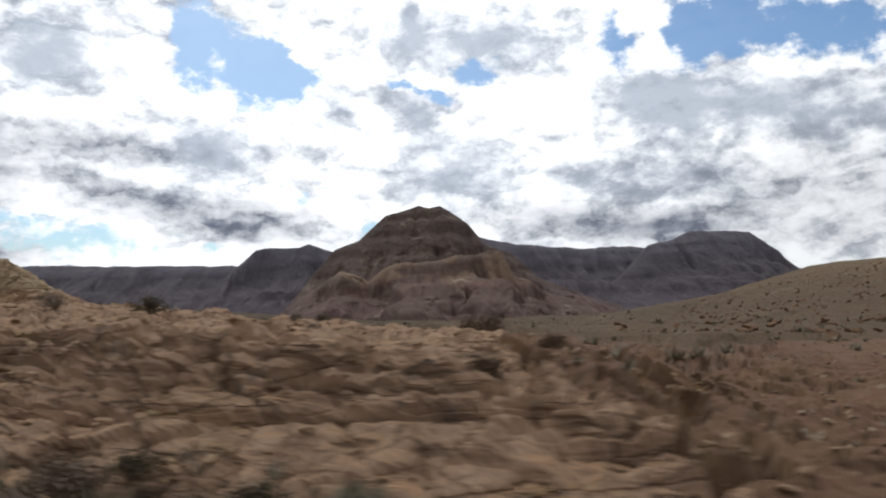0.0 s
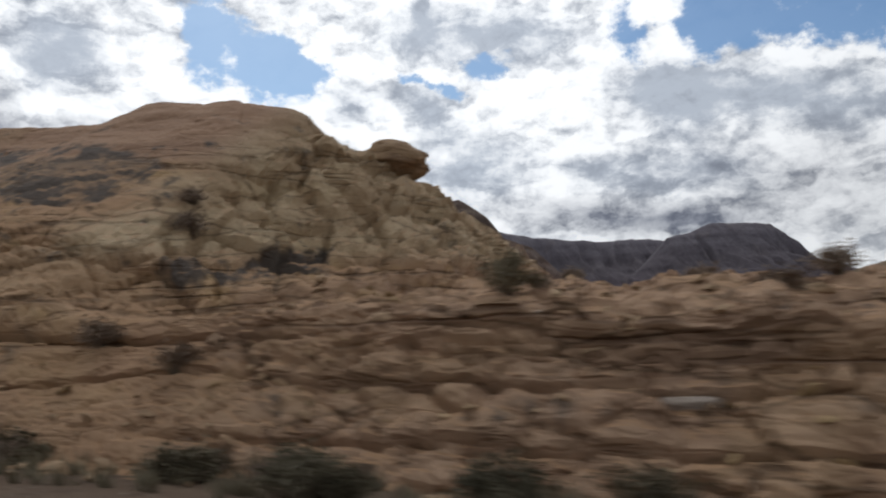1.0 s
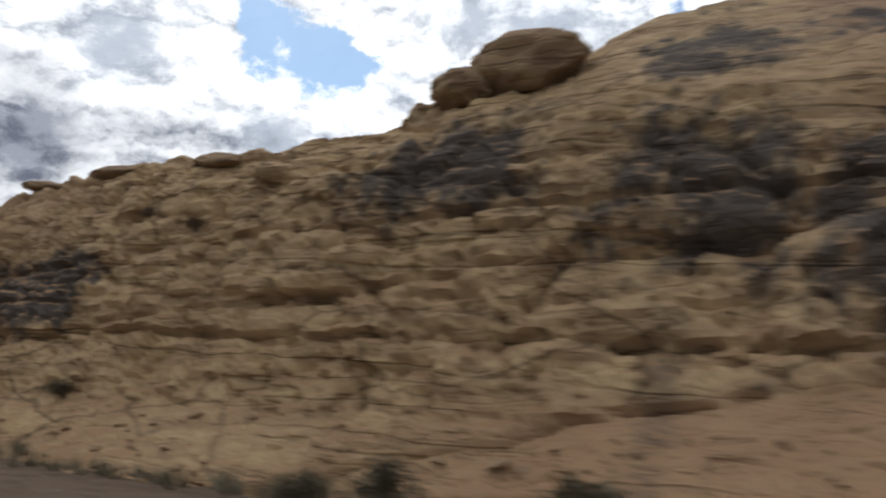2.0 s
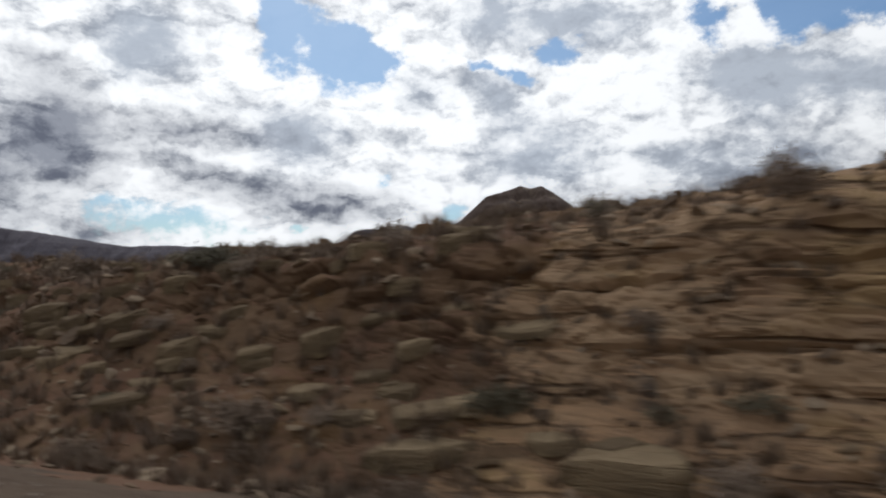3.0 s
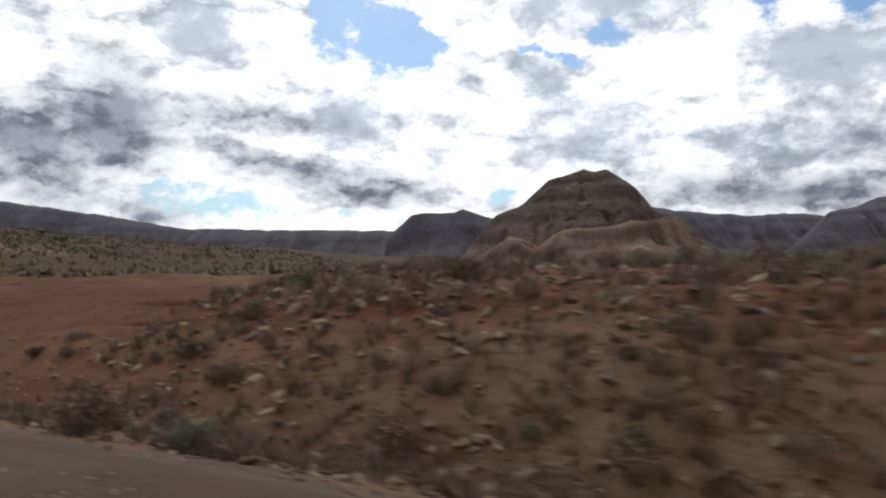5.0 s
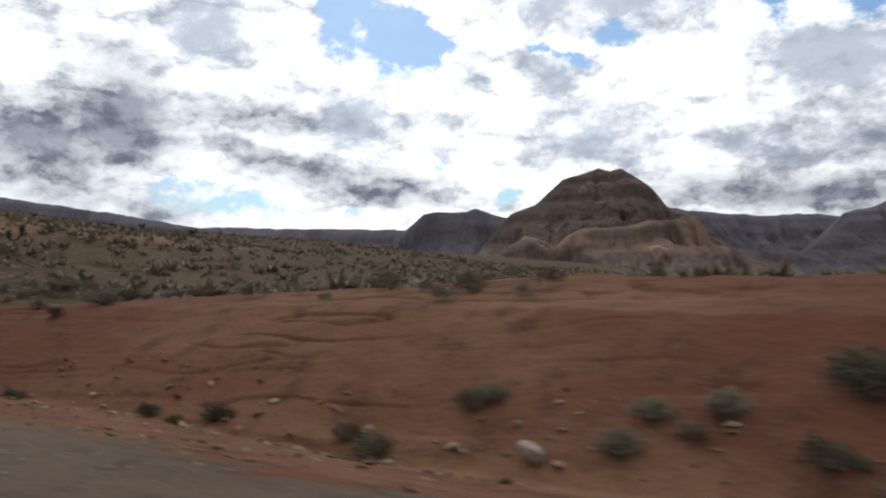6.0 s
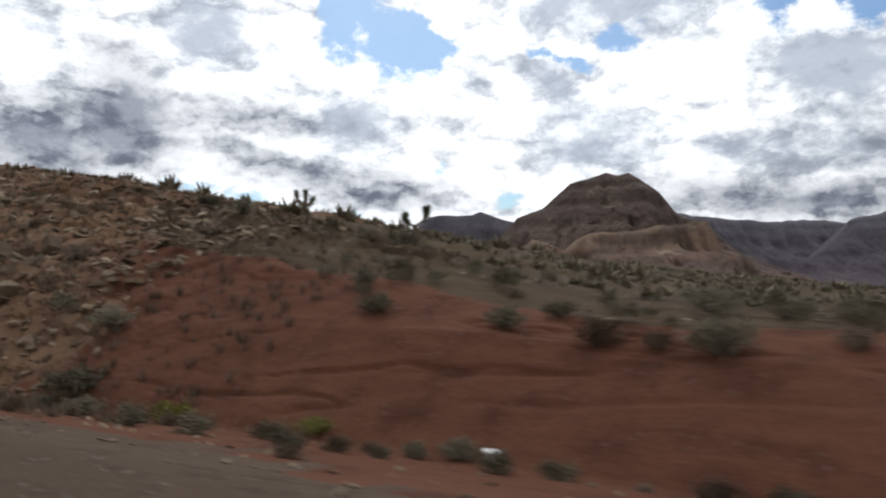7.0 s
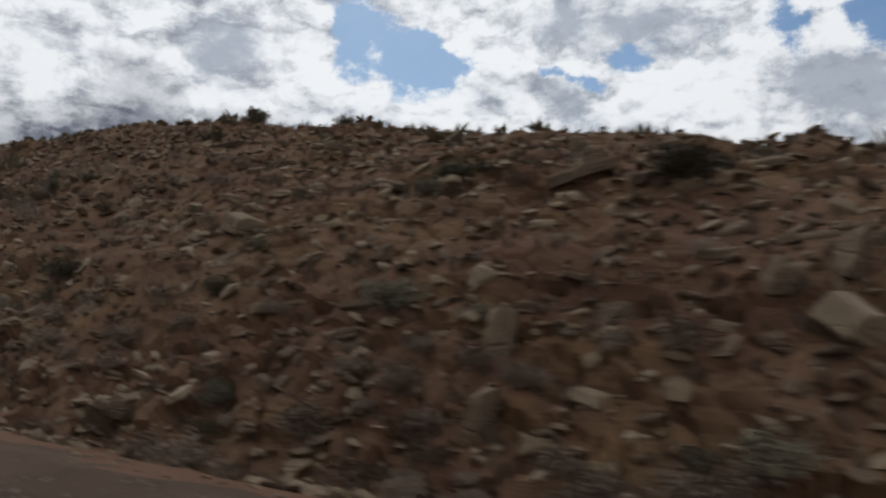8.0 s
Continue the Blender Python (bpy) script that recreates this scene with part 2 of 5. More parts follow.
        for at, up_at, wide, high, lean in ((-42.3, 3.3, 1.9, 2.1, 0.35), (-40.4, 5.0, 2.6, 0.9, 0.2), (-46.7, 2.7, 0.9, 1.7, 0.1), (-49.3, 2.9, 1.5, 1.5, 0.2), (-53.2, 3.4, 1.5, 1.0, 0.1), (-44.8, 5.9, 2.2, 0.7, 0.0), (-49.0, 5.7, 1.6, 0.7, 0.0), (-62.0, 1.6, 1.8, 0.8, 0.0), (-34.6, 2.4, 0.7, 0.5, 0.2)):
            m2 = tr.nodes.new("ShaderNodeMapping")
            m2.vector_type = "TEXTURE"
            flat_co = tr.nodes.new("ShaderNodeCombineXYZ")
            link(tr, sep.outputs[0], flat_co.inputs[0])
            link(tr, sep.outputs[2], flat_co.inputs[1])
            m2.inputs["Location"].default_value, m2.inputs["Scale"].default_value, m2.inputs["Rotation"].default_value = (at, up_at, 0), (wide * 1.5, high * 1.5, 1), (0, 0, -lean)
            link(tr, flat_co.outputs[0], m2.inputs["Vector"])
            g = tr.nodes.new("ShaderNodeTexGradient")
            g.gradient_type = "SPHERICAL"
            link(tr, m2.outputs[0], g.inputs[0])
            one = math_node(tr, "MULTIPLY", g.outputs["Fac"], 1.6, clamp=True)
            mask = one if mask is None else math_node(tr, "MAXIMUM", mask, one)
        grime = math_node(tr, "ADD", math_node(tr, "MULTIPLY_ADD", streak, 3.2, -1.6), math_node(tr, "MULTIPLY_ADD", spots, 2.8, -1.4))
        mask = ramp(tr, math_node(tr, "MULTIPLY_ADD", mask, 1.1, grime), 0.32, 1.05)
        mask = math_node(tr, "MULTIPLY", mask, math_node(tr, "SUBTRACT", 1.0, plain))
        for at, wide in ((-41.2, 0.16), (-37.4, 0.15), (-35.6, 0.2), (-49.5, 0.25)):    # dark water stains on the lower wall
            off = math_node(tr, "ABSOLUTE", math_node(tr, "ADD", math_node(tr, "MULTIPLY_ADD", spots, 0.5, sep.outputs[0]), -at - 0.25))
            run = math_node(tr, "MULTIPLY", ramp(tr, off, wide * 1.6, wide * 0.3), ramp(tr, sep.outputs[2], 1.5, 1.0))
            mask = math_node(tr, "MAXIMUM", mask, math_node(tr, "MULTIPLY", run, ramp(tr, streak, 0.35, 0.62, 0.15, 0.6)))
        col = mix_colour(tr, math_node(tr, "MULTIPLY", mask, varnish), col, (0.082, 0.070, 0.063))
    if soil is not None:
        geo = tr.nodes.new("ShaderNodeNewGeometry")
        up = tr.nodes.new("ShaderNodeSeparateXYZ")
        link(tr, geo.outputs["Normal"], up.inputs[0])
        lie = math_node(tr, "MULTIPLY_ADD", blotch, 0.5, up.outputs[2])
        dirt = ramp(tr, lie, 0.98, 1.22, 0, 0.85)
        if varnish > 0:
            dirt = math_node(tr, "MULTIPLY", dirt, math_node(tr, "SUBTRACT", 1.0, cap))
        col = mix_colour(tr, dirt, col, soil)
    if joints > 0:
        j = tr.nodes.new("ShaderNodeTexVoronoi")
        j.feature = "DISTANCE_TO_EDGE"
        j.inputs["Scale"].default_value, j.inputs["Detail"].default_value = 1.0, 1.0
        bow = tr.nodes.new("ShaderNodeVectorMath")
        bow.operation = "MULTIPLY_ADD"
        link(tr, noise_node(tr, co, 1.6, 4, 0.6, colour=True), bow.inputs[0])
        bow.inputs[1].default_value = (0.5, 0.5, 0.25)
        link(tr, bent, bow.inputs[2])
        link(tr, stretch(tr, bow.outputs[0], (0.42, 0.42, 1.25), rot=(0, dip, 0)), j.inputs["Vector"])
        if varnish > 0:
            joints_here = math_node(tr, "MULTIPLY", math_node(tr, "SUBTRACT", 1.0, math_node(tr, "MAXIMUM", cap, plain)), joints)
        else:
            joints_here = joints
        gap = math_node(tr, "MULTIPLY", ramp(tr, j.outputs["Distance"], 0.030, 0.006), ramp(tr, noise_node(tr, stretch(tr, co, (0.35, 0.35, 0.6), loc=(3, 3, 8)), 1.0, 4, 0.6), 0.42, 0.55))
        col = mix_colour(tr, math_node(tr, "MULTIPLY", gap, joints_here), col, tuple(0.3 * v for v in dark))
    if vary > 0:
        # no two stones alike
        own = tr.nodes.new("ShaderNodeNewGeometry").outputs["Random Per Island"]
        each = math_node(tr, "FRACT", math_node(tr, "ADD", own, tr.nodes.new("ShaderNodeObjectInfo").outputs["Random"]))
        col = mix_colour(tr, ramp(tr, each, 0.45, 0.0, 0.0, vary, False), col, tuple(0.55 * v for v in dark))
        col = mix_colour(tr, ramp(tr, each, 0.55, 1.0, 0.0, vary, False), col, tuple(min(0.7, 1.25 * v) for v in light))
    link(tr, col, b.inputs["Base Color"])
    b.inputs["Roughness"].default_value = 0.93
    v = tr.nodes.new("ShaderNodeTexVoronoi")
    v.feature = "DISTANCE_TO_EDGE"
    v.inputs["Scale"].default_value = 1.0
    link(tr, stretch(tr, bent, (1.1, 1.1, 2.6), rot=(0, dip, 0)), v.inputs["Vector"])
    crack = ramp(tr, v.outputs["Distance"], 0.0, 0.07)
    h = math_node(tr, "MULTIPLY_ADD", beds, bedding, math_node(tr, "MULTIPLY_ADD", grain, 0.35, blotch))
    h = math_node(tr, "MULTIPLY_ADD", crack, cracks, h)
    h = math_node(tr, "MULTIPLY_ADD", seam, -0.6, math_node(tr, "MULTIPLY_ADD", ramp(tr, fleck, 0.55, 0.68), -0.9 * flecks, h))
    bump(tr, b, h, 0.7, 0.16)
    return m


def soil_material(name, a, c, d, scale=1.0, pebbles=0.4, pale=(0.42, 0.37, 0.31), tan_from=None):
    m, tr, b, co = surface(name)
    wide = noise_node(tr, stretch(tr, co, (0.10 * scale, 0.3 * scale, 0.5 * scale)), 1.0, 5, 0.6, 0.5)
    mid = noise_node(tr, co, 1.4 * scale, 6, 0.62)
    grit = noise_node(tr, co, 14 * scale, 4, 0.7)
    v = tr.nodes.new("ShaderNodeTexVoronoi")
    v.inputs["Scale"].default_value = 6.0 * scale
    link(tr, co, v.inputs["Vector"])
    share = ramp(tr, wide, 0.38, 0.62)
    if tan_from is not None:
        sep = tr.nodes.new("ShaderNodeSeparateXYZ")
        link(tr, co, sep.inputs[0])
        share = math_node(tr, "MULTIPLY", share, ramp(tr, math_node(tr, "MULTIPLY_ADD", mid, 10.0, sep.outputs[0]), tan_from - 8, tan_from + 14, 0.18, 1.0))
    col = mix_colour(tr, share, a, c)
    col = mix_colour(tr, ramp(tr, mid, 0.45, 0.72, 0, 0.8), col, d)
    stone = math_node(tr, "MULTIPLY", ramp(tr, v.outputs["Distance"], 0.30, 0.20), ramp(tr, mid, 0.5, 0.58))
    col = mix_colour(tr, math_node(tr, "MULTIPLY", stone, pebbles), col, pale)
    col = mix_colour(tr, ramp(tr, grit, 0.35, 0.8, 0, 0.4), col, tuple(0.5 * x for x in d))
    link(tr, col, b.inputs["Base Color"])
    b.inputs["Roughness"].default_value, b.inputs["Specular IOR Level"].default_value = 0.96, 0.08
    bump(tr, b, math_node(tr, "MULTIPLY_ADD", mid, 0.8, math_node(tr, "MULTIPLY_ADD", stone, 0.5, grit)), 0.5, 0.06)
    return m


def mountain_material(name, upper, lower, pale, foot, levels, zoom=1.0, band=0.3, patch=None):
    """Bare rock: level bands, cliffs darker or ochre, pale scree fans, purple-brown foot."""
    m, tr, b, co = surface(name)
    if zoom != 1.0:
        co = stretch(tr, co, (zoom, zoom, zoom))
    sep = tr.nodes.new("ShaderNodeSeparateXYZ")
    link(tr, co, sep.inputs[0])
    geo = tr.nodes.new("ShaderNodeNewGeometry")
    up = tr.nodes.new("ShaderNodeSeparateXYZ")
    link(tr, geo.outputs["Normal"], up.inputs[0])
    beds = noise_node(tr, stretch(tr, co, (0.0015, 0.0015, 0.035)), 1.0, 6, 0.7)
    scree = noise_node(tr, stretch(tr, co, (0.014, 0.014, 0.005)), 1.0, 6, 0.62, 0.6)
    fine = noise_node(tr, co, 0.05, 7, 0.72)
    wide = noise_node(tr, co, 0.006, 4, 0.6)
    height = math_node(tr, "MULTIPLY_ADD", wide, 70.0, math_node(tr, "ADD", sep.outputs[2], -35.0))
    col = mix_colour(tr, ramp(tr, height, levels[1], levels[2]), lower, upper)
    col = mix_colour(tr, ramp(tr, height, levels[1], levels[0]), col, foot)
    col = mix_colour(tr, ramp(tr, beds, 0.45, 0.62, 0, band), col, tuple(0.55 * v for v in upper))
    col = mix_colour(tr, math_node(tr, "MULTIPLY", ramp(tr, scree, 0.54, 0.70, 0, 0.75), ramp(tr, up.outputs[2], 0.3, 0.6)), col, pale)
    col = mix_colour(tr, ramp(tr, fine, 0.42, 0.75, 0, 0.6), col, tuple(0.45 * v for v in upper))
    if patch is not None:
        col = mix_colour(tr, ramp(tr, noise_node(tr, stretch(tr, co, (0.011, 0.011, 0.016), loc=(2, 9, 4)), 1.0, 5, 0.6), 0.44, 0.56, 0, 0.85), col, patch)
    link(tr, col, b.inputs["Base Color"])
    b.inputs["Roughness"].default_value = 0.97
    bump(tr, b, math_node(tr, "MULTIPLY_ADD", beds, 3.0 * band, math_node(tr, "MULTIPLY_ADD", fine, 1.2, scree)), 0.8, 9.0 / zoom)
    return m


def plain_material(name, a, c, scale=8.0, rough=0.8):
    m, tr, b, co = surface(name)
    n = noise_node(tr, co, scale, 5, 0.6)
    info = tr.nodes.new("ShaderNodeObjectInfo")
    col = mix_colour(tr, ramp(tr, n, 0.3, 0.7), a, c)
    hsv = tr.nodes.new("ShaderNodeHueSaturation")
    link(tr, col, hsv.inputs["Color"])
    link(tr, math_node(tr, "MULTIPLY_ADD", info.outputs["Random"], 0.5, 0.75), hsv.inputs["Value"])
    link(tr, hsv.outputs[0], b.inputs["Base Color"])
    b.inputs["Roughness"].default_value = rough
    bump(tr, b, n, 0.4, 0.03)
    return m


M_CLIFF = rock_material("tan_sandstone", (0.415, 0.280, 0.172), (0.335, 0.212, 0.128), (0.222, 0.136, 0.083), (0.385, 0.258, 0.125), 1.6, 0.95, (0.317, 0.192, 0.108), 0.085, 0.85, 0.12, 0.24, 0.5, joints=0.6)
M_BANK = rock_material("grey_brown_rubble", (0.210, 0.132, 0.078), (0.151, 0.089, 0.053), (0.093, 0.053, 0.033), (0.202, 0.117, 0.056), 0.35, 0.0, (0.150, 0.076, 0.046), 0.08, 0.0, 0.04, 0.05, 0.0)
M_HILL = rock_material("brown_rubble", (0.245, 0.149, 0.089), (0.176, 0.099, 0.060), (0.111, 0.058, 0.037), (0.211, 0.123, 0.061), 0.35, 0.0, (0.143, 0.071, 0.043), 0.0, 0.0, 0.04, 0.05, 0.0)
M_RED = soil_material("red_earth", (0.140, 0.059, 0.037), (0.205, 0.110, 0.066), (0.076, 0.033, 0.022), 0.8, 0.07, tan_from=-156.0)
M_DESERT = soil_material("desert_scrub_ground", (0.104, 0.072, 0.045), (0.083, 0.056, 0.035), (0.056, 0.040, 0.025), 0.35, 0.5)
M_TANHILL = mountain_material("tan_hill_rock", (0.185, 0.126, 0.074), (0.142, 0.094, 0.055), (0.232, 0.166, 0.100), (0.120, 0.080, 0.048), (-14, 0, 26), 4.0)
M_GRAVEL = soil_material("gravel_shoulder", (0.108, 0.075, 0.055), (0.140, 0.101, 0.074), (0.072, 0.049, 0.037), 1.6, 0.5)
M_ASPHALT = soil_material("asphalt", (0.055, 0.053, 0.05), (0.065, 0.062, 0.058), (0.045, 0.043, 0.042), 3.0, 0.2)


# ---- shape helpers ----
def lattice(ix, iy, iz, seed):
    h = (ix.astype(np.int64) * 374761393 + iy.astype(np.int64) * 668265263 + iz.astype(np.int64) * 2147483647 + seed * 974634077) & 0xFFFFFFFF
    h = ((h ^ (h >> 13)) * 1274126177) & 0xFFFFFFFF
    h = ((h ^ (h >> 16)) * 2246822519) & 0xFFFFFFFF
    return ((h ^ (h >> 15)) & 0xFFFFFF) / float(0xFFFFFF)


def value_noise(x, y, z, seed=0):
    x, y, z = np.broadcast_arrays(x, y, z)
    ix, iy, iz = np.floor(x), np.floor(y), np.floor(z)
    fx, fy, fz = x - ix, y - iy, z - iz
    fx, fy, fz = fx * fx * (3 - 2 * fx), fy * fy * (3 - 2 * fy), fz * fz * (3 - 2 * fz)
    out = 0
    for dx in (0, 1):
        for dy in (0, 1):
            for dz in (0, 1):
                out = out + lattice(ix + dx, iy + dy, iz + dz, seed) * (fx if dx else 1 - fx) * (fy if dy else 1 - fy) * (fz if dz else 1 - fz)
    return out * 2 - 1


def fbm(x, y, z, octaves=4, seed=0, gain=0.5):
    total, amp, norm, k = 0, 1.0, 0, 1.0
    for i in range(octaves):
        total = total + amp * value_noise(x * k, y * k, z * k, seed + i)
        norm, amp, k = norm + amp, amp * gain, k * 2.03
    return total / norm


def blocks(x, y, z, seed=0):
    """Cells: the way to the nearest and second nearest centre, and a number for each cell."""
    ix, iy, iz = np.floor(x), np.floor(y), np.floor(z)
    f1, f2, who = np.full(x.shape, 9.0), np.full(x.shape, 9.0), np.zeros(x.shape)
    for dx in (-1, 0, 1):
        for dy in (-1, 0, 1):
            for dz in (-1, 0, 1):
                cx, cy, cz = ix + dx, iy + dy, iz + dz
                d = np.sqrt((cx + lattice(cx, cy, cz, seed) - x) ** 2 + (cy + lattice(cx, cy, cz, seed + 1) - y) ** 2 + (cz + lattice(cx, cy, cz, seed + 2) - z) ** 2)
                near = d < f1
                f2 = np.where(near, f1, np.minimum(f2, d))
                who = np.where(near, lattice(cx, cy, cz, seed + 3), who)
                f1 = np.where(near, d, f1)
    return f1, f2, who


def facets(x, y, z, seed=0, tilt=0.4):
    """Broken rock: cells that each stand out by their own amount and lean their own way, with joints between. About -0.5 to 0.5."""
    ix, iy, iz = np.floor(x), np.floor(y), np.floor(z)
    f1, f2, best = np.full(x.shape, 9.0), np.full(x.shape, 9.0), np.zeros(x.shape)
    for dx in (-1, 0, 1):
        for dy in (-1, 0, 1):
            for dz in (-1, 0, 1):
                cx, cy, cz = ix + dx, iy + dy, iz + dz
                px, py, pz = x - cx - lattice(cx, cy, cz, seed), y - cy - lattice(cx, cy, cz, seed + 1), z - cz - lattice(cx, cy, cz, seed + 2)
                d = px * px + py * py + pz * pz
                lean = lattice(cx, cy, cz, seed + 3) - 0.5 + tilt * 2 * (px * (lattice(cx, cy, cz, seed + 4) - 0.5) + py * (lattice(cx, cy, cz, seed + 5) - 0.5) + pz * (lattice(cx, cy, cz, seed + 6) - 0.35))
                near = d < f1
                f2 = np.where(near, f1, np.minimum(f2, d))
                best = np.where(near, lean, best)
                f1 = np.where(near, d, f1)
    joint = 1 - step(np.sqrt(f2) - np.sqrt(f1), 0.0, 0.14)
    return best - 0.45 * joint


def step(v, lo, hi):
    k = np.clip((v - lo) / (hi - lo), 0, 1)
    return k * k * (3 - 2 * k)


def sheet(name, pts, mask, material, smooth=True):
    """A mesh from a grid of points (rows, columns, 3), with the faces where mask is true."""
    r, c, _ = pts.shape
    idx = np.arange(r * c).reshape(r, c)
    quads = np.stack([idx[:-1, :-1], idx[:-1, 1:], idx[1:, 1:], idx[1:, :-1]], -1)[mask].reshape(-1, 4)
    used, inv = np.unique(quads, return_inverse=True)
    me = bpy.data.meshes.new(name)
    co = pts.reshape(-1, 3)[used]
    n = len(quads)
    me.vertices.add(len(co))
    me.vertices.foreach_set("co", co.astype(np.float32).ravel())
    me.loops.add(4 * n)
    me.loops.foreach_set("vertex_index", inv.astype(np.int32).ravel())
    me.polygons.add(n)
    me.polygons.foreach_set("loop_start", np.arange(0, 4 * n, 4, dtype=np.int32))
    me.polygons.foreach_set("use_smooth", np.full(n, smooth))
    me.update(calc_edges=True)
    me.materials.append(material)
    return new(name, me)


# ---- the ground: one lofted sheet along the road ----
# stations along the road, and for each the foot, lip, shelf, crest and back of the roadside bank: distance from the camera's line, height above the road
STATIONS = [60, 15, 1, -1.5, -4, -10, -20, -30, -31.8, -34.3, -37.5, -43, -50, -55, -62, -72, -85, -100, -115, -130, -150, -165, -174, -182, -187, -192, -200, -215, -235, -320]
FOOT_N = [6, 6, 6.5, 6.8, 6.9, 7, 7.3, 7.3, 7.3, 7.3, 7.3, 7.3, 7.2, 7.2, 7.2, 7, 6.5, 7.4, 8, 8, 8.3, 8.8, 9, 8.3, 7.2, 7.2, 7.2, 7, 7, 7]
FOOT_Z = [-0.8, -0.8, -0.9, -0.8, -0.8, -0.7, -0.6, -0.6, -0.6, -0.6, -0.6, -0.7, -0.8, -0.9, -0.9, -0.9, -0.8, -1, -1.3, -1.1, -1.1, -1.1, -1.05, -1.1, -1.05, -1.0, -0.9, -0.8, -0.8, -0.8]
LIP_N = [9, 9, 9, 9.3, 9.5, 9.5, 9.6, 9.3, 9.2, 9.1, 9.0, 9.0, 9.0, 8.9, 8.8, 8.8, 8.8, 9.8, 10, 10, 10.5, 11, 11.4, 10.3, 10.3, 10.6, 11, 11, 11, 11]
LIP_Z = [-1, -1, -0.7, 0.2, 0.95, 1.2, 1.25, 1.5, 1.45, 1.35, 1.25, 1.15, -0.1, -0.2, -0.3, 0, 0.5, 0.6, 0.2, 0.2, -0.1, 0.1, 0.6, 0.5, 1.3, 1.9, 2.3, 2.5, 2.5, 2.5]
SHELF_N = [20, 20, 18, 14, 14, 14, 13, 13, 13, 12.5, 11.5, 11.5, 11.8, 11.3, 10.5, 10, 10.2, 11.6, 12, 12, 12.5, 12.5, 13, 13, 13.3, 13.8, 14.5, 15.5, 16, 16]
SHELF_Z = [-1.2, -1.4, -1.2, -0.2, 0.6, 1.2, 1.6, 1.65, 1.7, 2.1, 3.3, 4.3, 4.7, 4.2, 3.3, 2.4, 1.7, 1.7, 1.4, 1.0, 0.9, 0.5, 0.85, 1.9, 2.8, 3.6, 4.5, 5.6, 5.8, 6]
CREST_N = [40, 40, 30, 22, 22, 24, 22, 24, 24.5, 23.5, 20.5, 18.5, 15, 13.5, 12.3, 12.5, 14, 15, 16, 16.5, 16, 16, 17, 17.5, 17.5, 18, 18.5, 20, 21, 22]
# the crest's own line: x and height
CREST_X = [60, 15, 1, -1.5, -4, -10, -20, -30, -31.8, -34.3, -36.4, -37.4, -39.5, -42.2, -43.4, -45.2, -46.8, -48.4, -50.4, -51.8, -54.2, -56, -60, -63, -66, -72, -85, -97, -108, -115, -130, -150, -165, -174, -180, -187, -192, -200, -208, -214, -219, -235, -320]
CREST_Z = [-1.2, -1.4, -1.3, -0.7, -0.1, 0.5, 1.4, 2, 3.8, 5.75, 7.4, 8.3, 8.7, 8.68, 7.98, 7.93, 8.08, 7.73, 7.33, 6.32, 5.62, 5.22, 4.87, 4.72, 4.15, 3.3, 2.45, 2.5, 2.3, 1.95, 1.6, 1.45, 0.6, 1, 2.2, 3.85, 4.98, 6.1, 7.25, 8.2, 8.75, 9.0, 10]
BACK_N = [70, 70, 60, 50, 50, 50, 40, 34, 31, 30, 29, 28, 26, 25, 26, 30, 40, 45, 45, 45, 45, 45, 45, 45, 45, 45, 45, 45, 45, 45]
BACK_Z = [-1.5, -1.5, -1.4, -1.2, -1, -0.8, -0.3, 0.6, 1, 1.2, 1.5, 1.5, 1.5, 1.5, 1.4, 1.4, 1.4, 1.2, 1.0, 0.6, 0.4, 0.3, 0.8, 1.6, 2.8, 3.6, 4.5, 6, 8.5, 14]
# the open desert beyond: heights at three distances
WIDE_X = [-4000, -700, -400, -320, -285, -265, -243, -215, -200, -187, -173, -160, -100, -40, 0, 30, 60, 120, 4000]
WIDE_A = [30, 26, 22, 17, 13, 10, 7.8, 5.2, 3.2, 1.7, 0.4, 0.1, -.5, -1.5, -2, -1.5, -.5, 1, 0]
WIDE_B = [50, 30, 17, 11, 9, 8, 6.5, 4, 2.2, 0.6, -1, -1.6, -3, -4, -4, 1, 5.5, 6, 0]
WIDE_C = [60, 20, 9, 6, 4, 3, 1, -1, -2, -3, -4, -5, -7, -5, 1.5, 10.5, 12.5, 12, 0]


def along(xs, values, width=1.6, at=None):
    at = np.array(STATIONS if at is None else at, float)
    v = np.interp(xs, at[::-1], np.array(values, float)[::-1]) if at[0] > at[-1] else np.interp(xs, at, np.array(values, float))
    return v


def loft_columns():
    fine = np.arange(16, -236, -0.1)
    out, x, d = [], 16.0, 0.3
    while x < 4200:
        x += d
        d *= 1.09
        out.append(x)
    left, x, d = [], fine[-1], 0.3
    while x > -4200:
        x -= d
        d *= 1.09
        left.append(x)
    return np.array(out[::-1] + list(fine) + left)


def soften(v, xs, reach):
    """Running mean over the fine columns, so that the stations do not show as creases."""
    k = np.ones(reach) / reach
    pad = np.concatenate([np.full(reach, v[0]), v, np.full(reach, v[-1])])
    s = np.convolve(np.convolve(pad, k, "same"), k, "same")[reach:-reach]
    return s


XS = loft_columns()
KNOTS = []
for tab_n, tab_z, stops, reach in ((FOOT_N, FOOT_Z, None, 19), (LIP_N, LIP_Z, None, 19), (SHELF_N, SHELF_Z, None, 19), (CREST_N, CREST_Z, CREST_X, 5), (BACK_N, BACK_Z, None, 19)):
    KNOTS.append((soften(along(XS, tab_n), XS, 19), soften(along(XS, tab_z, at=stops), XS, reach)))


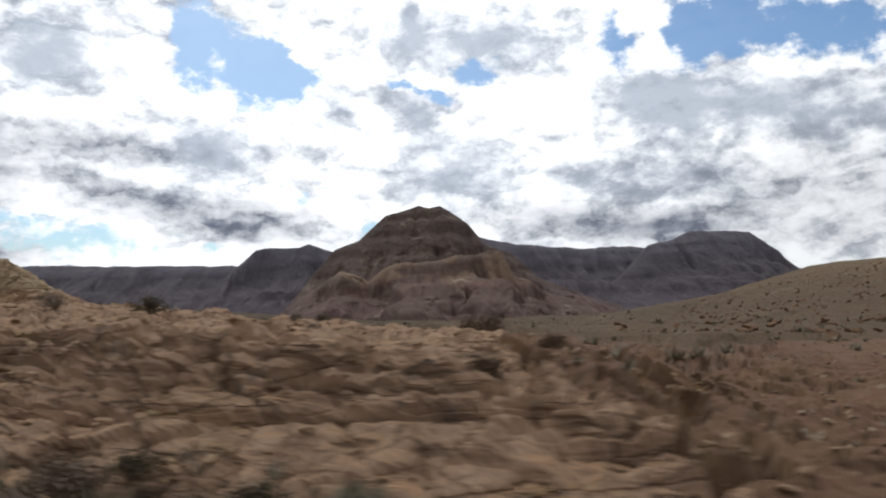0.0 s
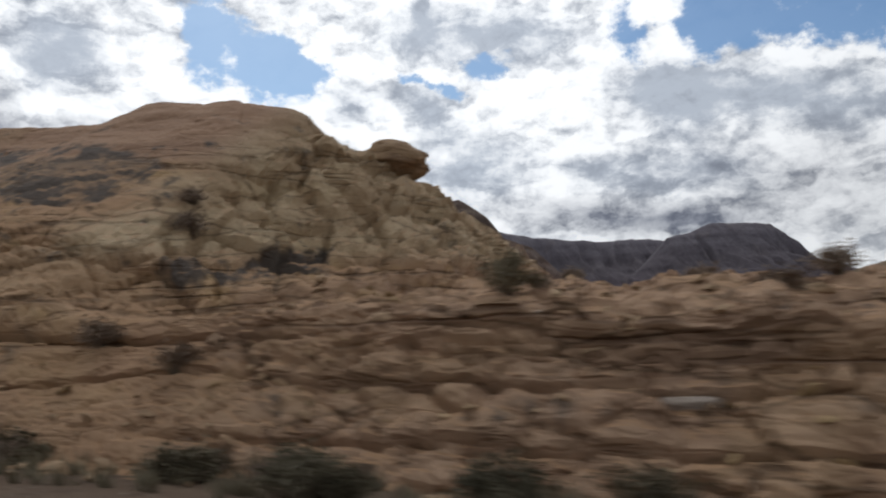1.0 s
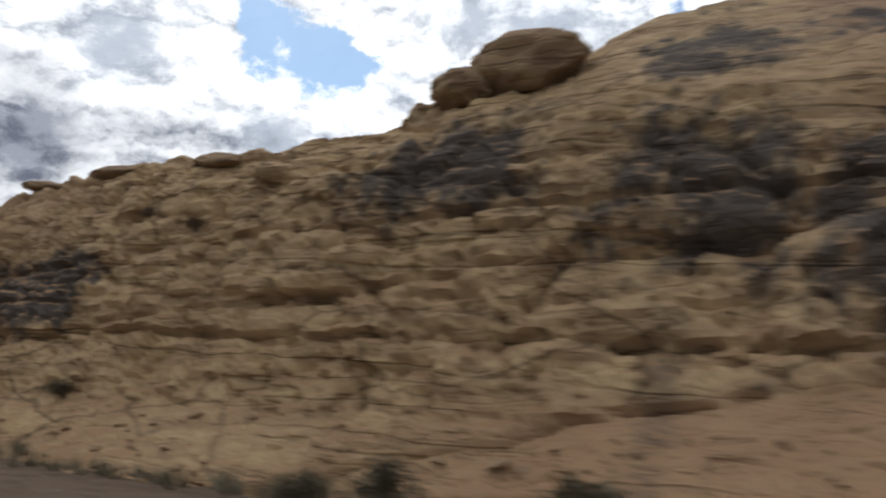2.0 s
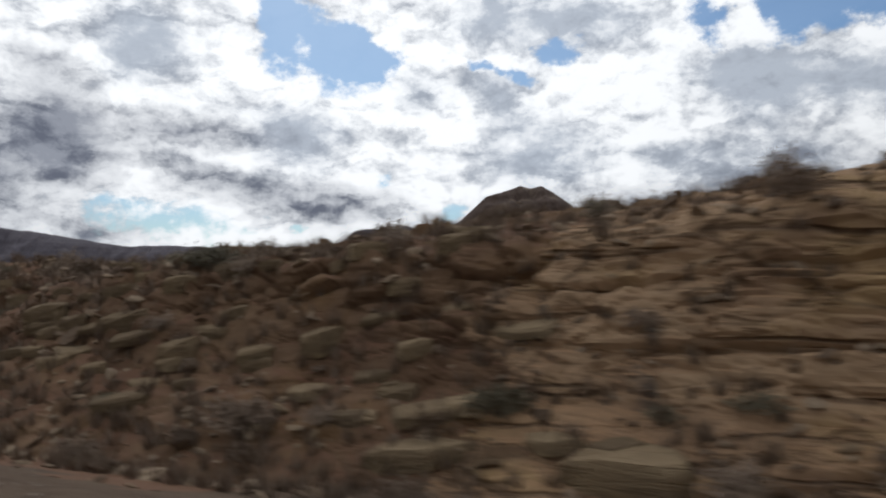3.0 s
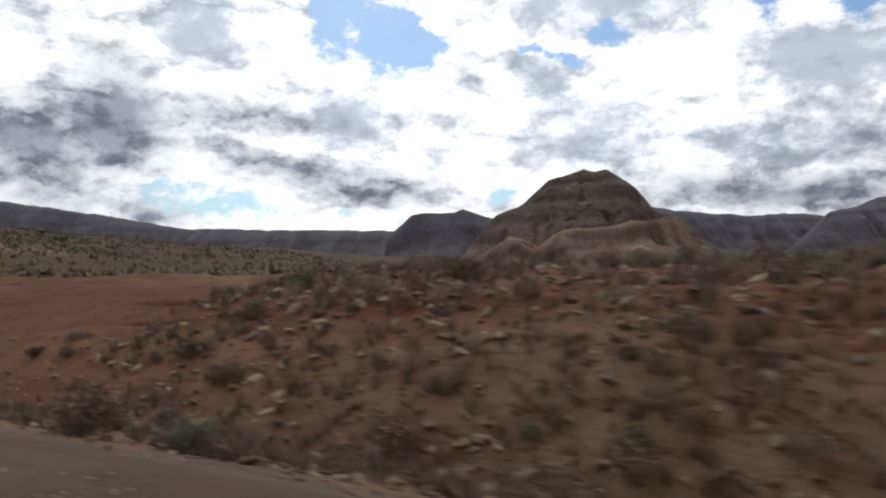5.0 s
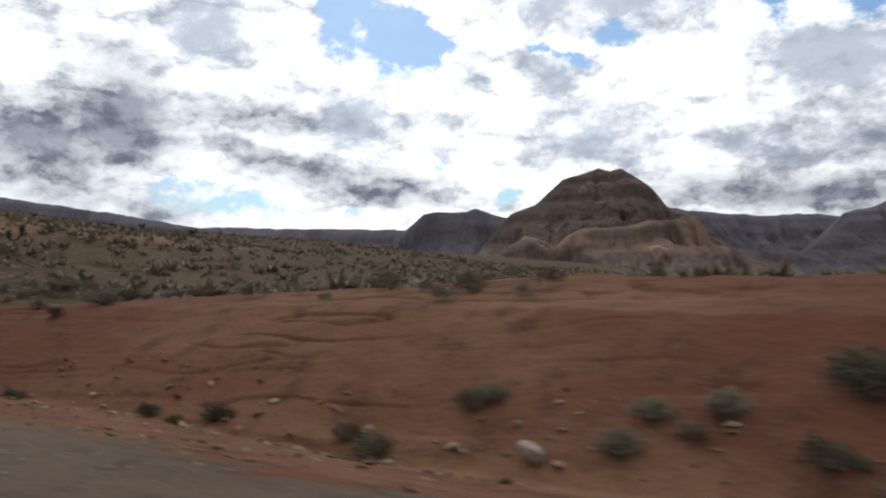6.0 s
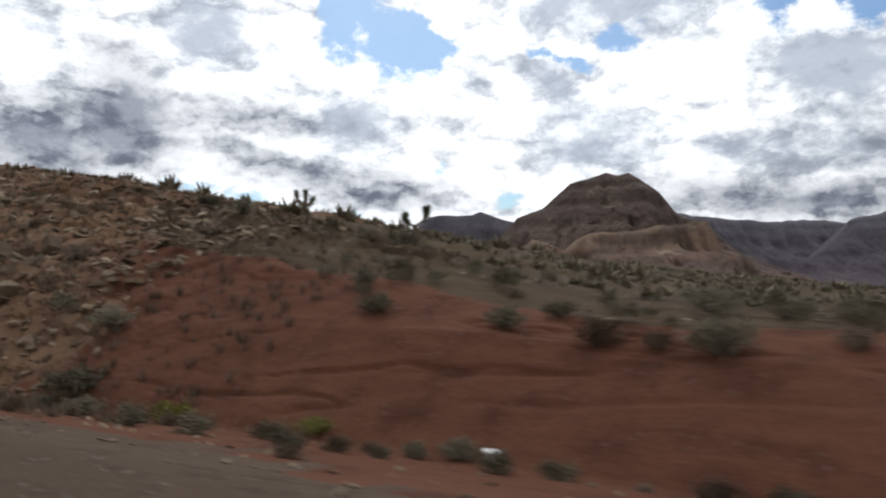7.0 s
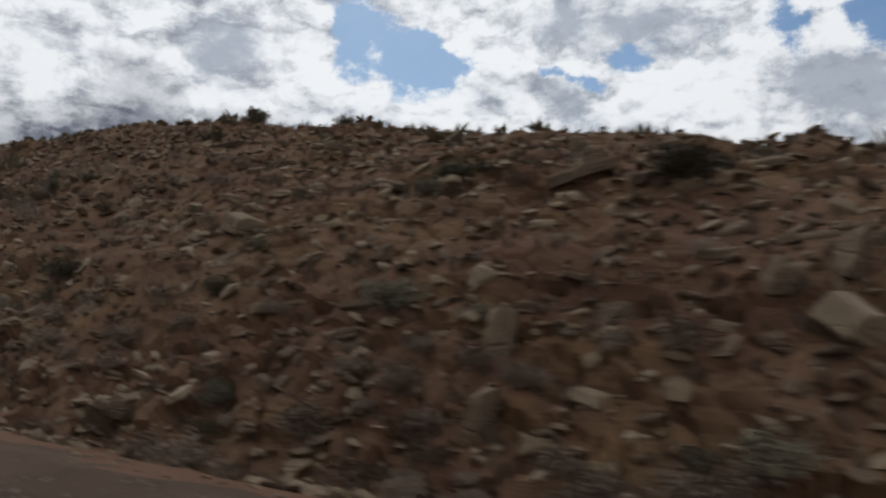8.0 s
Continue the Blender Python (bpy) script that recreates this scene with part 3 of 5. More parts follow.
def bank_grid():
    """Rows from behind the camera to the horizon; returns points and row marks."""
    wobble = fbm(XS * 0.5, 0 * XS, 0 * XS, 3, 5)
    edge = (np.full_like(XS, 3.9) + 0.25 * wobble, np.full_like(XS, 0.0))
    behind = [(np.full_like(XS, n), np.full_like(XS, z)) for n, z in ((-4200, 40), (-1500, 5), (-400, 0), (-120, -1), (-40, -1), (-20, -.5), (-12, -.06), (-8.2, -.06), (1.3, -.06))]
    front = [edge, *KNOTS,
             (np.full_like(XS, 68.0), along(XS, WIDE_A, at=WIDE_X)), (np.full_like(XS, 150.0), along(XS, WIDE_B, at=WIDE_X)),
             (np.full_like(XS, 280.0), along(XS, WIDE_C, at=WIDE_X)), (np.full_like(XS, 700.0), np.full_like(XS, -42.0)),
             (np.full_like(XS, 1500.0), np.full_like(XS, -66.0)), (np.full_like(XS, 4300.0), np.full_like(XS, -66.0))]
    counts = [3, 9, 50, 52, 54, 26, 18, 26, 26, 6, 4, 3]
    rows_n, rows_z, mark = [], [], []
    for a, b in behind:
        rows_n.append(a), rows_z.append(b), mark.append(0.0)
    seq = [behind[-1]] + front
    for k in range(len(seq) - 1):
        (n0, z0), (n1, z1) = seq[k], seq[k + 1]
        for j in range(1, counts[k] + 1):
            s = j / counts[k]
            e = s
            if k in (6, 7, 8, 9):
                e = s * s * (3 - 2 * s) * 0.6 + 0.4 * s
            rows_n.append(n0 + (n1 - n0) * s), rows_z.append(z0 + (z1 - z0) * e), mark.append(k + s)
    return np.array(rows_n), np.array(rows_z), np.array(mark)


RN, RZ, MARK = bank_grid()
# round the knots off along the profile
for _ in range(2):
    for arr in (RN, RZ):
        inner = (MARK[1:-1] > 1.2) & (MARK[1:-1] < 6.5)
        arr[1:-1][inner] = (0.25 * arr[:-2] + 0.5 * arr[1:-1] + 0.25 * arr[2:])[inner]
X2 = np.broadcast_to(XS, RN.shape)
near_x = np.clip(X2, -320, 60)
PTS = np.stack([X2, RN + track(near_x), RZ + grade(near_x)], -1)


def relief():
    """Pushes the sheet in and out along its normal: beds, blocks and joints in the cliff, rubble on the banks, ripples in the earth."""
    fine = (XS < 17) & (XS > -237)
    cols = np.where(fine)[0]
    r = np.where((MARK > 1.0) & (MARK < 6.0))[0]
    sl = np.ix_(r, cols)
    p = PTS[sl]
    x, y, z = p[..., 0], p[..., 1], p[..., 2]
    m = np.broadcast_to(MARK[r][:, None], x.shape)
    du, dv = np.gradient(p, axis=1), np.gradient(p, axis=0)
    nrm = np.cross(du, dv)
    nrm /= np.linalg.norm(nrm, axis=-1, keepdims=True) + 1e-9
    nrm *= np.where(nrm[..., 2:3] < 0, -1, 1)
    fade = step(m, 1.5, 2.1) * (1 - step(m, 5.1, 6.0))
    cliff = step(x, -80, -70) * (1 - step(x, 2, 5))
    layered = step(x, -33, -28) * cliff
    rubble = (1 - step(x, -80, -70)) * step(x, -132, -120) + (1 - step(x, -186 + 2 * (m - 3), -178 + 2 * (m - 3))) + step(x, 1, 4)
    red = np.clip(1 - cliff - rubble, 0, 1)
    warp = 0.35 * fbm(x * 0.12, y * 0.25, z * 0.3, 3, 11)
    zz = z - 0.085 * np.minimum(x + 29, 0) + 0.012 * np.maximum(x + 29, 0) + warp + 0.05 * fbm(x * 0.9, y * 0.9, z * 0.5, 2, 12)

    def bedding(thick, length, seed, seam, depth):
        """Beds cut into blocks: each stands proud by its own amount, with an open seam under it and narrower joints at its ends."""
        b = zz / thick + 0.45 * np.sin(zz / thick * 0.9 + seed) + 0.3 * np.sin(zz / thick * 2.3 + 2 * seed)
        row = np.floor(b)
        part_b = b - row
        own = lattice(row, row * 0, row * 0, seed)
        a = (x + 0.5 * y) / (length * (0.5 + own)) + 17 * own + 0.25 * fbm(x * 0.8, y * 0.8, z * 1.5, 2, seed + 5)
        col = np.floor(a)
        part_a = a - col
        out = lattice(row, col, row * 0, seed + 1) + 0.5 * (lattice(row, col // 3, row * 0, seed + 2) - 0.5)
        open_seam = lattice(row, np.floor(a * 0.5), row * 0, seed + 3) > 0.35
        gap = (1 - step(part_b, seam * 0.5, seam)) * np.where(open_seam, 1, 0.25)
        end = (1 - step(np.minimum(part_a, 1 - part_a) * length, 0.02, 0.10)) * 0.3
        tilt = 0.15 * (part_b - 0.5)
        return depth * (out - 0.5 + tilt) - depth * 0.8 * np.maximum(gap, end)

    thin = bedding(0.27, 2.6, 21, 0.30, 0.40)
    thick = bedding(0.85, 4.0, 43, 0.12, 0.34)
    flags = bedding(0.13, 1.3, 65, 0.3, 0.20)
    lump = fbm(x * 0.22, y * 0.22, z * 0.4, 4, 60)
    rough = fbm(x * 1.7, y * 1.7, z * 2.6, 4, 70)
    pits = np.clip(fbm(x * 0.9, y * 0.9, z * 1.4, 3, 90) - 0.12, 0, 1)
    upper = step(m + 0.25 * lump, 2.95, 3.25)
    top = step(m, 3.75, 4.25) * step(-x, 35.5, 37.5) * (1 - step(-x, 50, 54))
    big = facets(x / 3.0, y / 3.0, zz / 1.9, 400, 0.5)
    mid = facets(x / 0.95, y / 0.95, zz / 0.55, 420, 0.5)
    small = facets(x / 0.42, y / 0.42, zz / 0.26, 430, 0.6)
    flank = step(x, -37.5, -36) * step(m, 3.3, 3.8) * (1 - step(x, -31, -29.5))
    west = step(-x, 46, 52)
    cliff_d = 0.62 * flank * facets(x / 1.8, y / 1.8, z / 1.3, 440, 0.35) + 0.14 * mid * layered + layered * (0.05 + 0.95 * step(m + 0.2 * lump, 2.5, 2.85)) * (1.0 * thin + 0.9 * flags) + layered * (0.09 * thick + 0.07 * small + 0.05 * mid) \
        + (1 - layered) * ((1 - upper) * (0.10 * thick + (0.02 + 0.10 * west) * flags + 0.10 * west * thin + 0.05 * west * mid + 0.05 * small + 0.10 * fbm(x * 0.5, y * 0.5, z * 0.5, 3, 77)) + upper * (1 - 0.80 * top) * (0.11 * thick + (0.05 + 0.05 * west) * thin + (0.05 + 0.05 * west) * flags - (0.22 - 0.16 * west) * pits + (0.45 - 0.2 * west) * big + (0.14 + 0.05 * west) * mid + 0.08 * small)) \
        + (0.45 - 0.2 * west) * lump * (0.35 + 0.65 * upper - 0.35 * top) + 0.06 * rough * (1 - 0.5 * top)
    wave = 0.10 * fbm(x * 0.4, 0 * x, 0 * x, 3, 33)
    for x0, z0, slope, wide, deep in ((-38.7, 0.0, 0.075, 0.028, 0.20), (-40.8, 1.38, 0.0, 0.028, 0.14), (-47.2, 0.45, 0.20, 0.035, 0.24), (-55.0, 0.78, 0.01, 0.05, 0.32), (-49.0, 2.2, 0.12, 0.045, 0.25), (-58.0, 2.4, 0.06, 0.045, 0.25), (-20.0, 0.35, -0.012, 0.035, 0.26), (-25.0, -0.15, 0.015, 0.04, 0.25)):
        away = (z - z0 - slope * (x - x0) - wave) / wide
        cliff_d = cliff_d - deep * np.exp(-away * away) * (1 - layered if x0 < -36 else layered) * (1 - step(m, 3.6, 3.9))
    h1, h2, who3 = blocks(x / 0.55, y / 0.55, z / 0.38, 120)
    k1, k2, who4 = blocks(x / 1.3, y / 1.3, z / 0.7, 150)
    stone = np.where(who3 > 0.45, np.clip(0.55 - h1, 0, 1), 0) * 0.30
    slabs = np.where(who4 > 0.62, np.clip(0.62 - k1, 0, 1), 0) * 0.55
    bare = step(fbm(x * 0.16, y * 0.3, z * 0.3, 3, 98), -0.15, 0.3) * (1 - 0.85 * step(-x, 100, 108) * (1 - step(-x, 170, 182))) * (1 - 0.45 * step(-x, 176, 182) * (1 - step(-x, 190, 196)))
    ledge = bedding(0.5, 1.6, 87, 0.2, 0.30) * step(fbm(x * 0.12, y * 0.3, z * 0.3, 3, 99), -0.1, 0.25)
    bare = bare * (1 - 0.6 * step(-x, 94, 102) * (1 - step(-x, 125, 135)))
    rubble_d = 0.4 * stone + 0.4 * slabs * bare + 0.28 * ledge * bare + 0.30 * lump + 0.08 * rough + (0.10 + 0.22 * bare) * facets(x / 0.8, y / 0.8, z / 0.5, 460, 0.7) + 0.28 * bare * facets(x / 2.4, y / 2.4, z / 1.3, 480, 0.5)
    red_d = 0.14 * lump + 0.05 * rough + 0.12 * bedding(0.45, 2.2, 131, 0.22, 0.30) * step(fbm(x * 0.10, y * 0.3, z * 0.5, 3, 133), 0.0, 0.35) - 0.10 * np.clip(1 - np.abs(fbm(x * 0.12, y * 0.5, zz * 1.3, 4, 170)) / 0.05, 0, 1) * step(fbm(x * 0.15, y * 0.2, z, 2, 175), 0.0, 0.3)
    d = fade * (cliff * cliff_d + np.clip(rubble, 0, 1) * rubble_d + red * red_d)
    p = p + nrm * d[..., None]
    PTS[sl] = p
    # small bumps on the shoulder and the open desert
    far = np.where(MARK > 5.6)[0]
    q = PTS[far]
    PTS[far, :, 2] += 0.5 * np.clip(fbm(q[..., 0] * 0.12, q[..., 1] * 0.12, 0 * q[..., 0], 4, 210), 0, 1) * step(q[..., 0], -80, -30)
    PTS[far, :, 2] += fbm(q[..., 0] * 0.05, q[..., 1] * 0.05, 0 * q[..., 0], 4, 200) * np.minimum(1.2, 0.02 * (RN[far] - 20)).clip(0.1)


relief()


def split_ground():
    """The sheet is one surface; its faces go to the pieces of the setting by place, with ragged borders."""
    c = 0.25 * (PTS[:-1, :-1] + PTS[1:, :-1] + PTS[:-1, 1:] + PTS[1:, 1:])
    x, m = c[..., 0], 0.5 * (MARK[1:] + MARK[:-1])[:, None]
    jag = 2.2 * fbm(c[..., 0] * 0.35, c[..., 1] * 0.35, c[..., 2] * 0.6, 4, 300)
    edge_at = np.where(c[..., 0] < -78, 1.3, 1.85) + 0.16 * jag + 0.22 * fbm(c[..., 0] * 1.6, c[..., 1] * 1.6, 0 * c[..., 0], 3, 310)
    body = (m > edge_at) & (m < 6.0)
    cliff = body & (x < 2 - (m - 2) * 3 + 0.4 * jag) & (x > -76 + jag) & ((m < 5.2) | (x < -28))
    ragged = 2.4 * fbm(c[..., 0] * 1.3, c[..., 1] * 1.3, c[..., 2] * 1.3, 4, 320)
    red_edge = -128 + 3 * jag + 3 * (m - 3) + 24 * step(m + 0.15 * jag, 3.3, 4.2)
    bank = body & ((x <= -76 + jag) | ((x >= 2 - (m - 2) * 3 + 0.4 * jag) & (x < 60) & (m < 5.5))) & (x > red_edge)
    red = body & (x <= red_edge) & (x > -183.2 + 0.8 * jag + ragged - 2.2 * (m - 2.6)) & (m < np.where(x > -165 + jag, 5.6, 4.0 + 0.2 * jag))
    hill = body & (x <= -183.2 + 0.8 * jag + ragged - 2.2 * (m - 2.6)) & (x > -236)
    gravel = (m <= edge_at) & (RN[:-1, :-1] > -14) & (RN[:-1, :-1] < 9)
    tan = ~(cliff | bank | red | hill | gravel) & (x > -70 + 4 * jag) & (x < 400) & (m > 5.4) & (m < 9.2)
    rest = ~(cliff | bank | red | hill | gravel | tan)
    tagged(sheet("tan_hillside", PTS, tan, M_TANHILL), "low tan hill with broken rock ledges", "hillside", kind="structure")
    tagged(sheet("ground", PTS, rest, M_DESERT), "dry tan desert ground reaching to the mountains", "ground", kind="structure")
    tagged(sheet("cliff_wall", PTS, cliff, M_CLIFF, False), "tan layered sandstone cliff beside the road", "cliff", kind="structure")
    tagged(sheet("rocky_bank", PTS, bank, M_BANK, False), "grey-brown rubble bank with broken ledges", "slope", kind="structure")
    tagged(sheet("red_earth_bank", PTS, red, M_RED), "bare red earth bank with small cracks", "slope", kind="structure")
    tagged(sheet("rocky_hillside", PTS, hill, M_HILL, False), "steep brown hillside of loose broken rock", "hillside", kind="structure")
    tagged(sheet("gravel_shoulder", PTS, gravel, M_GRAVEL), "brown gravel shoulder along the road", "road verge", kind="structure")


split_ground()


def road():
    xs = np.arange(160, -520, -4.0)
    ns = np.array([-8.0, -7.9, -3.4, -3.3, 1.0, 1.1])
    zs = np.array([-.08, 0.01, 0.05, 0.05, 0.01, -.08])
    pts = np.stack([np.broadcast_to(xs, (6, len(xs))), ns[:, None] + track(np.clip(xs, -320, 60)), zs[:, None] + grade(np.clip(xs, -320, 60))], -1)
    tagged(sheet("road", pts, np.ones((5, len(xs) - 1), bool), M_ASPHALT), "worn grey asphalt two-lane road", "road", kind="structure")


road()


# ---- mountains ----
HEAD = radians(28)
AHEAD, ASIDE, BASE = Vector((-math.sin(HEAD), math.cos(HEAD), 0)), Vector((math.cos(HEAD), math.sin(HEAD), 0)), Vector((-96, 0, 0))


M_BUTTE = mountain_material("brown_mountain_rock", (0.098, 0.068, 0.057), (0.120, 0.080, 0.067), (0.225, 0.172, 0.132), (0.125, 0.084, 0.080), (0, 60, 170), band=0.3)
M_SPUR = mountain_material("ochre_mountain_rock", (0.235, 0.158, 0.108), (0.185, 0.108, 0.086), (0.40, 0.33, 0.25), (0.14, 0.088, 0.082), (0, 35, 70), band=0.25, patch=(0.125, 0.084, 0.070))
# mesa rock with the blue haze of distance mixed into its colours
M_MESA = mountain_material("haze_tinted_mesa_rock", (0.126, 0.114, 0.136), (0.092, 0.079, 0.093), (0.135, 0.118, 0.128), (0.098, 0.079, 0.094), (0, 90, 230))


def mountain(name, dist, outline, material, label, depth, floor=-75.0, cliff=0.24, seed=0, ragged=6.0, gully=0.3, fan=0.0, ledges=0.2, sheer=0.22, flutes=28, crag=5):
    """A ridge: its outline (across, up), with cliffs near the top, gullied talus below, facing the road."""
    us = np.array([p[0] for p in outline], float)
    hs = np.array([p[1] for p in outline], float)
    u = np.linspace(us[0], us[-1], 420)
    h = np.interp(u, us, hs) + ragged * fbm(u * 0.02, 0 * u + seed, 0 * u, 4, seed)
    v = np.linspace(0, 1, 130)
    U, Vv = np.meshgrid(u, v)
    H = np.broadcast_to(h, U.shape)
    # v 0: the ridge, 1: the plain in front; gullies run straight down, cliffs keep to set levels
    rib = 1 - 2 * np.abs(fbm(U * 0.008 + 0.5 * fbm(U * 0.006, Vv * 3, 0 * U, 3, seed + 9), 0.9 * Vv + seed, 0 * U, 5, seed + 7))
    s = np.clip(Vv - gully * (rib - 0.4) * np.sin(math.pi * np.clip(Vv, 0, 1)) ** 0.8 * 0.6, 0, 1)
    s = np.maximum(s, 0.75 * Vv)
    raw = floor + (H - floor) * (1 - cliff * step(s, 0.01, sheer) - (1 - cliff) * s ** 0.92)
    gap = 62.0
    lev = (raw + 12 * fbm(U * 0.004, 0 * U, 0 * U, 2, seed + 2)) / gap
    k = np.floor(lev)
    ter = np.minimum(raw, raw + gap * (step(lev - k, 0.45, 0.85) - (lev - k)) * ledges)
    Z = raw + (ter - raw) * step(Vv, 0.0, 0.06) + 0.022 * (H - floor) * fbm(U * 0.03, Vv * 16, 0 * U, 4, seed + 3) * np.sin(math.pi * np.clip(Vv, 0, 1))
    Z = Z - 0.22 * gully * (H - floor) * np.clip(1 - rib, 0, 1.2) * np.sin(math.pi * np.clip(Vv, 0, 1)) ** 0.7
    flute = fbm(U * 0.025, 0 * U + seed, Vv * 2, 4, seed + 21)
    D = dist - depth * Vv ** 0.9 - flutes * flute * step(Vv, 0.0, 0.05) * (1 - step(Vv, 0.5, 1.0))
    D = D - crag * facets(U / 85.0, Vv * 2.2, Z / 42.0, seed + 31, 0.5) * step(Vv, 0.02, 0.10) * (1 - step(Vv, 0.45, 0.85)) - 0.35 * crag * facets(U / 32.0, Vv * 5, Z / 18.0, seed + 41, 0.5) * step(Vv, 0.02, 0.10) * (1 - step(Vv, 0.6, 0.95))
    centre = u[int(np.argmax(h))]
    U = centre + (U - centre) * (1 + fan * Vv)
    pts = np.empty(U.shape + (3,))
    for k in range(3):
        pts[..., k] = BASE[k] + AHEAD[k] * D + ASIDE[k] * U
    pts[..., 2] = Z
    back = pts[:1].copy()
    for k in range(3):
        back[..., k] += AHEAD[k] * depth
    back[..., 2] = floor
    pts = np.concatenate([back, pts])
    return tagged(sheet(name, pts, np.ones((pts.shape[0] - 1, pts.shape[1] - 1), bool), material), label, "mountain", kind="structure")


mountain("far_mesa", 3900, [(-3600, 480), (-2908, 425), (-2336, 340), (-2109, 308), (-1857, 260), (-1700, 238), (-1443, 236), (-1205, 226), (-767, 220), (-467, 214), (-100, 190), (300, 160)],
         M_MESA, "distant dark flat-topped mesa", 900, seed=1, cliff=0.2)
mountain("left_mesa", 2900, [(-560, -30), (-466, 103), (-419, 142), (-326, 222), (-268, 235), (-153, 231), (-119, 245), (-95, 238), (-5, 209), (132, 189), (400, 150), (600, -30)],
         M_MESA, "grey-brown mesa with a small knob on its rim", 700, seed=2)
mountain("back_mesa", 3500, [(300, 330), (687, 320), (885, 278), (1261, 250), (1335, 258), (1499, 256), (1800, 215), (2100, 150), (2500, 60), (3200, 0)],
         M_MESA, "long mesa wall behind the butte, tinted blue-grey by haze", 900, seed=3, cliff=0.22)
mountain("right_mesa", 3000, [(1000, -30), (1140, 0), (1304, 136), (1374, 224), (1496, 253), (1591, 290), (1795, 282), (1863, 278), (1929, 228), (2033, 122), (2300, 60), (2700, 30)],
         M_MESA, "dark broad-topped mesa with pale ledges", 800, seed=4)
mountain("butte", 2250, [(-160, -30), (-60, 90), (9, 172), (87, 200), (173, 279), (250, 299), (284, 314), (318, 305), (352, 313), (385, 293), (443, 252), (501, 183), (592, 148), (674, 70), (853, 0), (960, -30)],
         M_BUTTE, "brown pyramid-shaped rocky butte", 520, seed=5, cliff=0.05, ragged=3, gully=0.45, fan=0.03, ledges=0.32, crag=6)
mountain("lower_spur", 1850, [(-120, -20), (-38, 34), (35, 89), (113, 62), (156, 88), (192, 102), (291, 111), (348, 125), (474, 130), (504, 66), (597, 18), (707, 1), (790, -30)],
         M_SPUR, "ochre and red cliffs below the butte", 620, seed=6, cliff=0.22, ragged=12, gully=0.7, fan=0.15, ledges=0.4, sheer=0.10, flutes=60, crag=10)


# ---- things ----
def part(name, bm, material, parent=None, label=""):
    me = bpy.data.meshes.new(name)
    bm.to_mesh(me)
    bm.free()
    me.materials.append(material)
    ob = new(name, me)
    if parent is not None:
        ob.parent = parent
    if label:
        ob["label"] = label
    return ob


def mesh_of(name, verts, faces, material, smooth=False):
    me = bpy.data.meshes.new(name)
    me.from_pydata([tuple(v) for v in verts], [], faces)
    me.materials.append(material)
    if smooth:
        me.polygons.foreach_set("use_smooth", np.full(len(me.polygons), True))
    me.update()
    return me


ROWS_UP = np.where(MARK > 0.5)[0]
SIDE = PTS[ROWS_UP, :, 1] - track(np.clip(XS, -320, 60))


def spot(x, n):
    """The point of the ground sheet at x, and n metres to the side of the camera's line."""
    c = int(np.clip(np.searchsorted(-XS, -x), 0, len(XS) - 1))
    col = SIDE[:, c]
    r = int(np.argmin(np.abs(col - n)))
    r2 = min(len(col) - 1, r + 1) if col[r] < n else max(0, r - 1)
    w = float(np.clip((n - col[r]) / (col[r2] - col[r] + 1e-9), 0, 1)) if n > 22 else 0.0
    return Vector(PTS[ROWS_UP[r], c]).lerp(Vector(PTS[ROWS_UP[r2], c]), w)


def tilt_at(x, n):
    a, b, c = spot(x - 0.4, n), spot(x + 0.4, n), spot(x, n + 0.5)
    v = (b - a).cross(c - (a + b) / 2)
    if v.length < 1e-6:
        return Vector((0, 0, 1))
    v.normalize()
    return v if v.z > 0 else -v


rnd = random.Random(7)
M_STONE = rock_material("loose_tan_stone", (0.313, 0.239, 0.166), (0.216, 0.152, 0.103), (0.133, 0.087, 0.060), (0.267, 0.193, 0.110), 0.3, seams=0.0, bedding=0.1, flecks=0.0, vary=0.75)
M_BOULDER = rock_material("weathered_boulder", (0.40, 0.285, 0.18), (0.31, 0.205, 0.125), (0.20, 0.125, 0.08), (0.36, 0.25, 0.12), 1.5, seams=0.5, bedding=0.4, flecks=0.3, joints=0.5)
M_PALE = rock_material("pale_slab", (0.496, 0.424, 0.368), (0.432, 0.360, 0.304), (0.320, 0.256, 0.208), (0.448, 0.376, 0.304), 1.5)
M_LEDGE = rock_material("yellow_ledge_stone", (0.275, 0.203, 0.124), (0.225, 0.160, 0.095), (0.145, 0.098, 0.060), (0.262, 0.192, 0.100), 1.5, flecks=0.35, vary=0.5)
M_TWIG = plain_material("dry_twigs", (0.13, 0.10, 0.075), (0.20, 0.16, 0.115), 12)
M_LEAF_GREY = plain_material("grey_green_leaves", (0.120, 0.104, 0.070), (0.189, 0.165, 0.114), 6)
M_LEAF_BROWN = plain_material("dry_brown_leaves", (0.142, 0.102, 0.076), (0.225, 0.166, 0.122), 6)
M_LEAF_GREEN = plain_material("creosote_leaves", (0.057, 0.064, 0.034), (0.098, 0.104, 0.057), 5)
M_LEAF_OLIVE = plain_material("dark_olive_leaves", (0.078, 0.070, 0.046), (0.128, 0.112, 0.074), 6)
M_LEAF_LIME = plain_material("yellow_green_leaves", (0.17, 0.17, 0.035), (0.24, 0.22, 0.06), 6)
M_SCRUB = plain_material("olive_scrub", (0.172, 0.148, 0.104), (0.285, 0.245, 0.172), 0.9)
M_BARK = plain_material("joshua_tree_bark", (0.12, 0.09, 0.065), (0.19, 0.15, 0.11), 9)
M_SPIKE = plain_material("joshua_tree_leaves", (0.066, 0.084, 0.042), (0.120, 0.132, 0.066), 5)
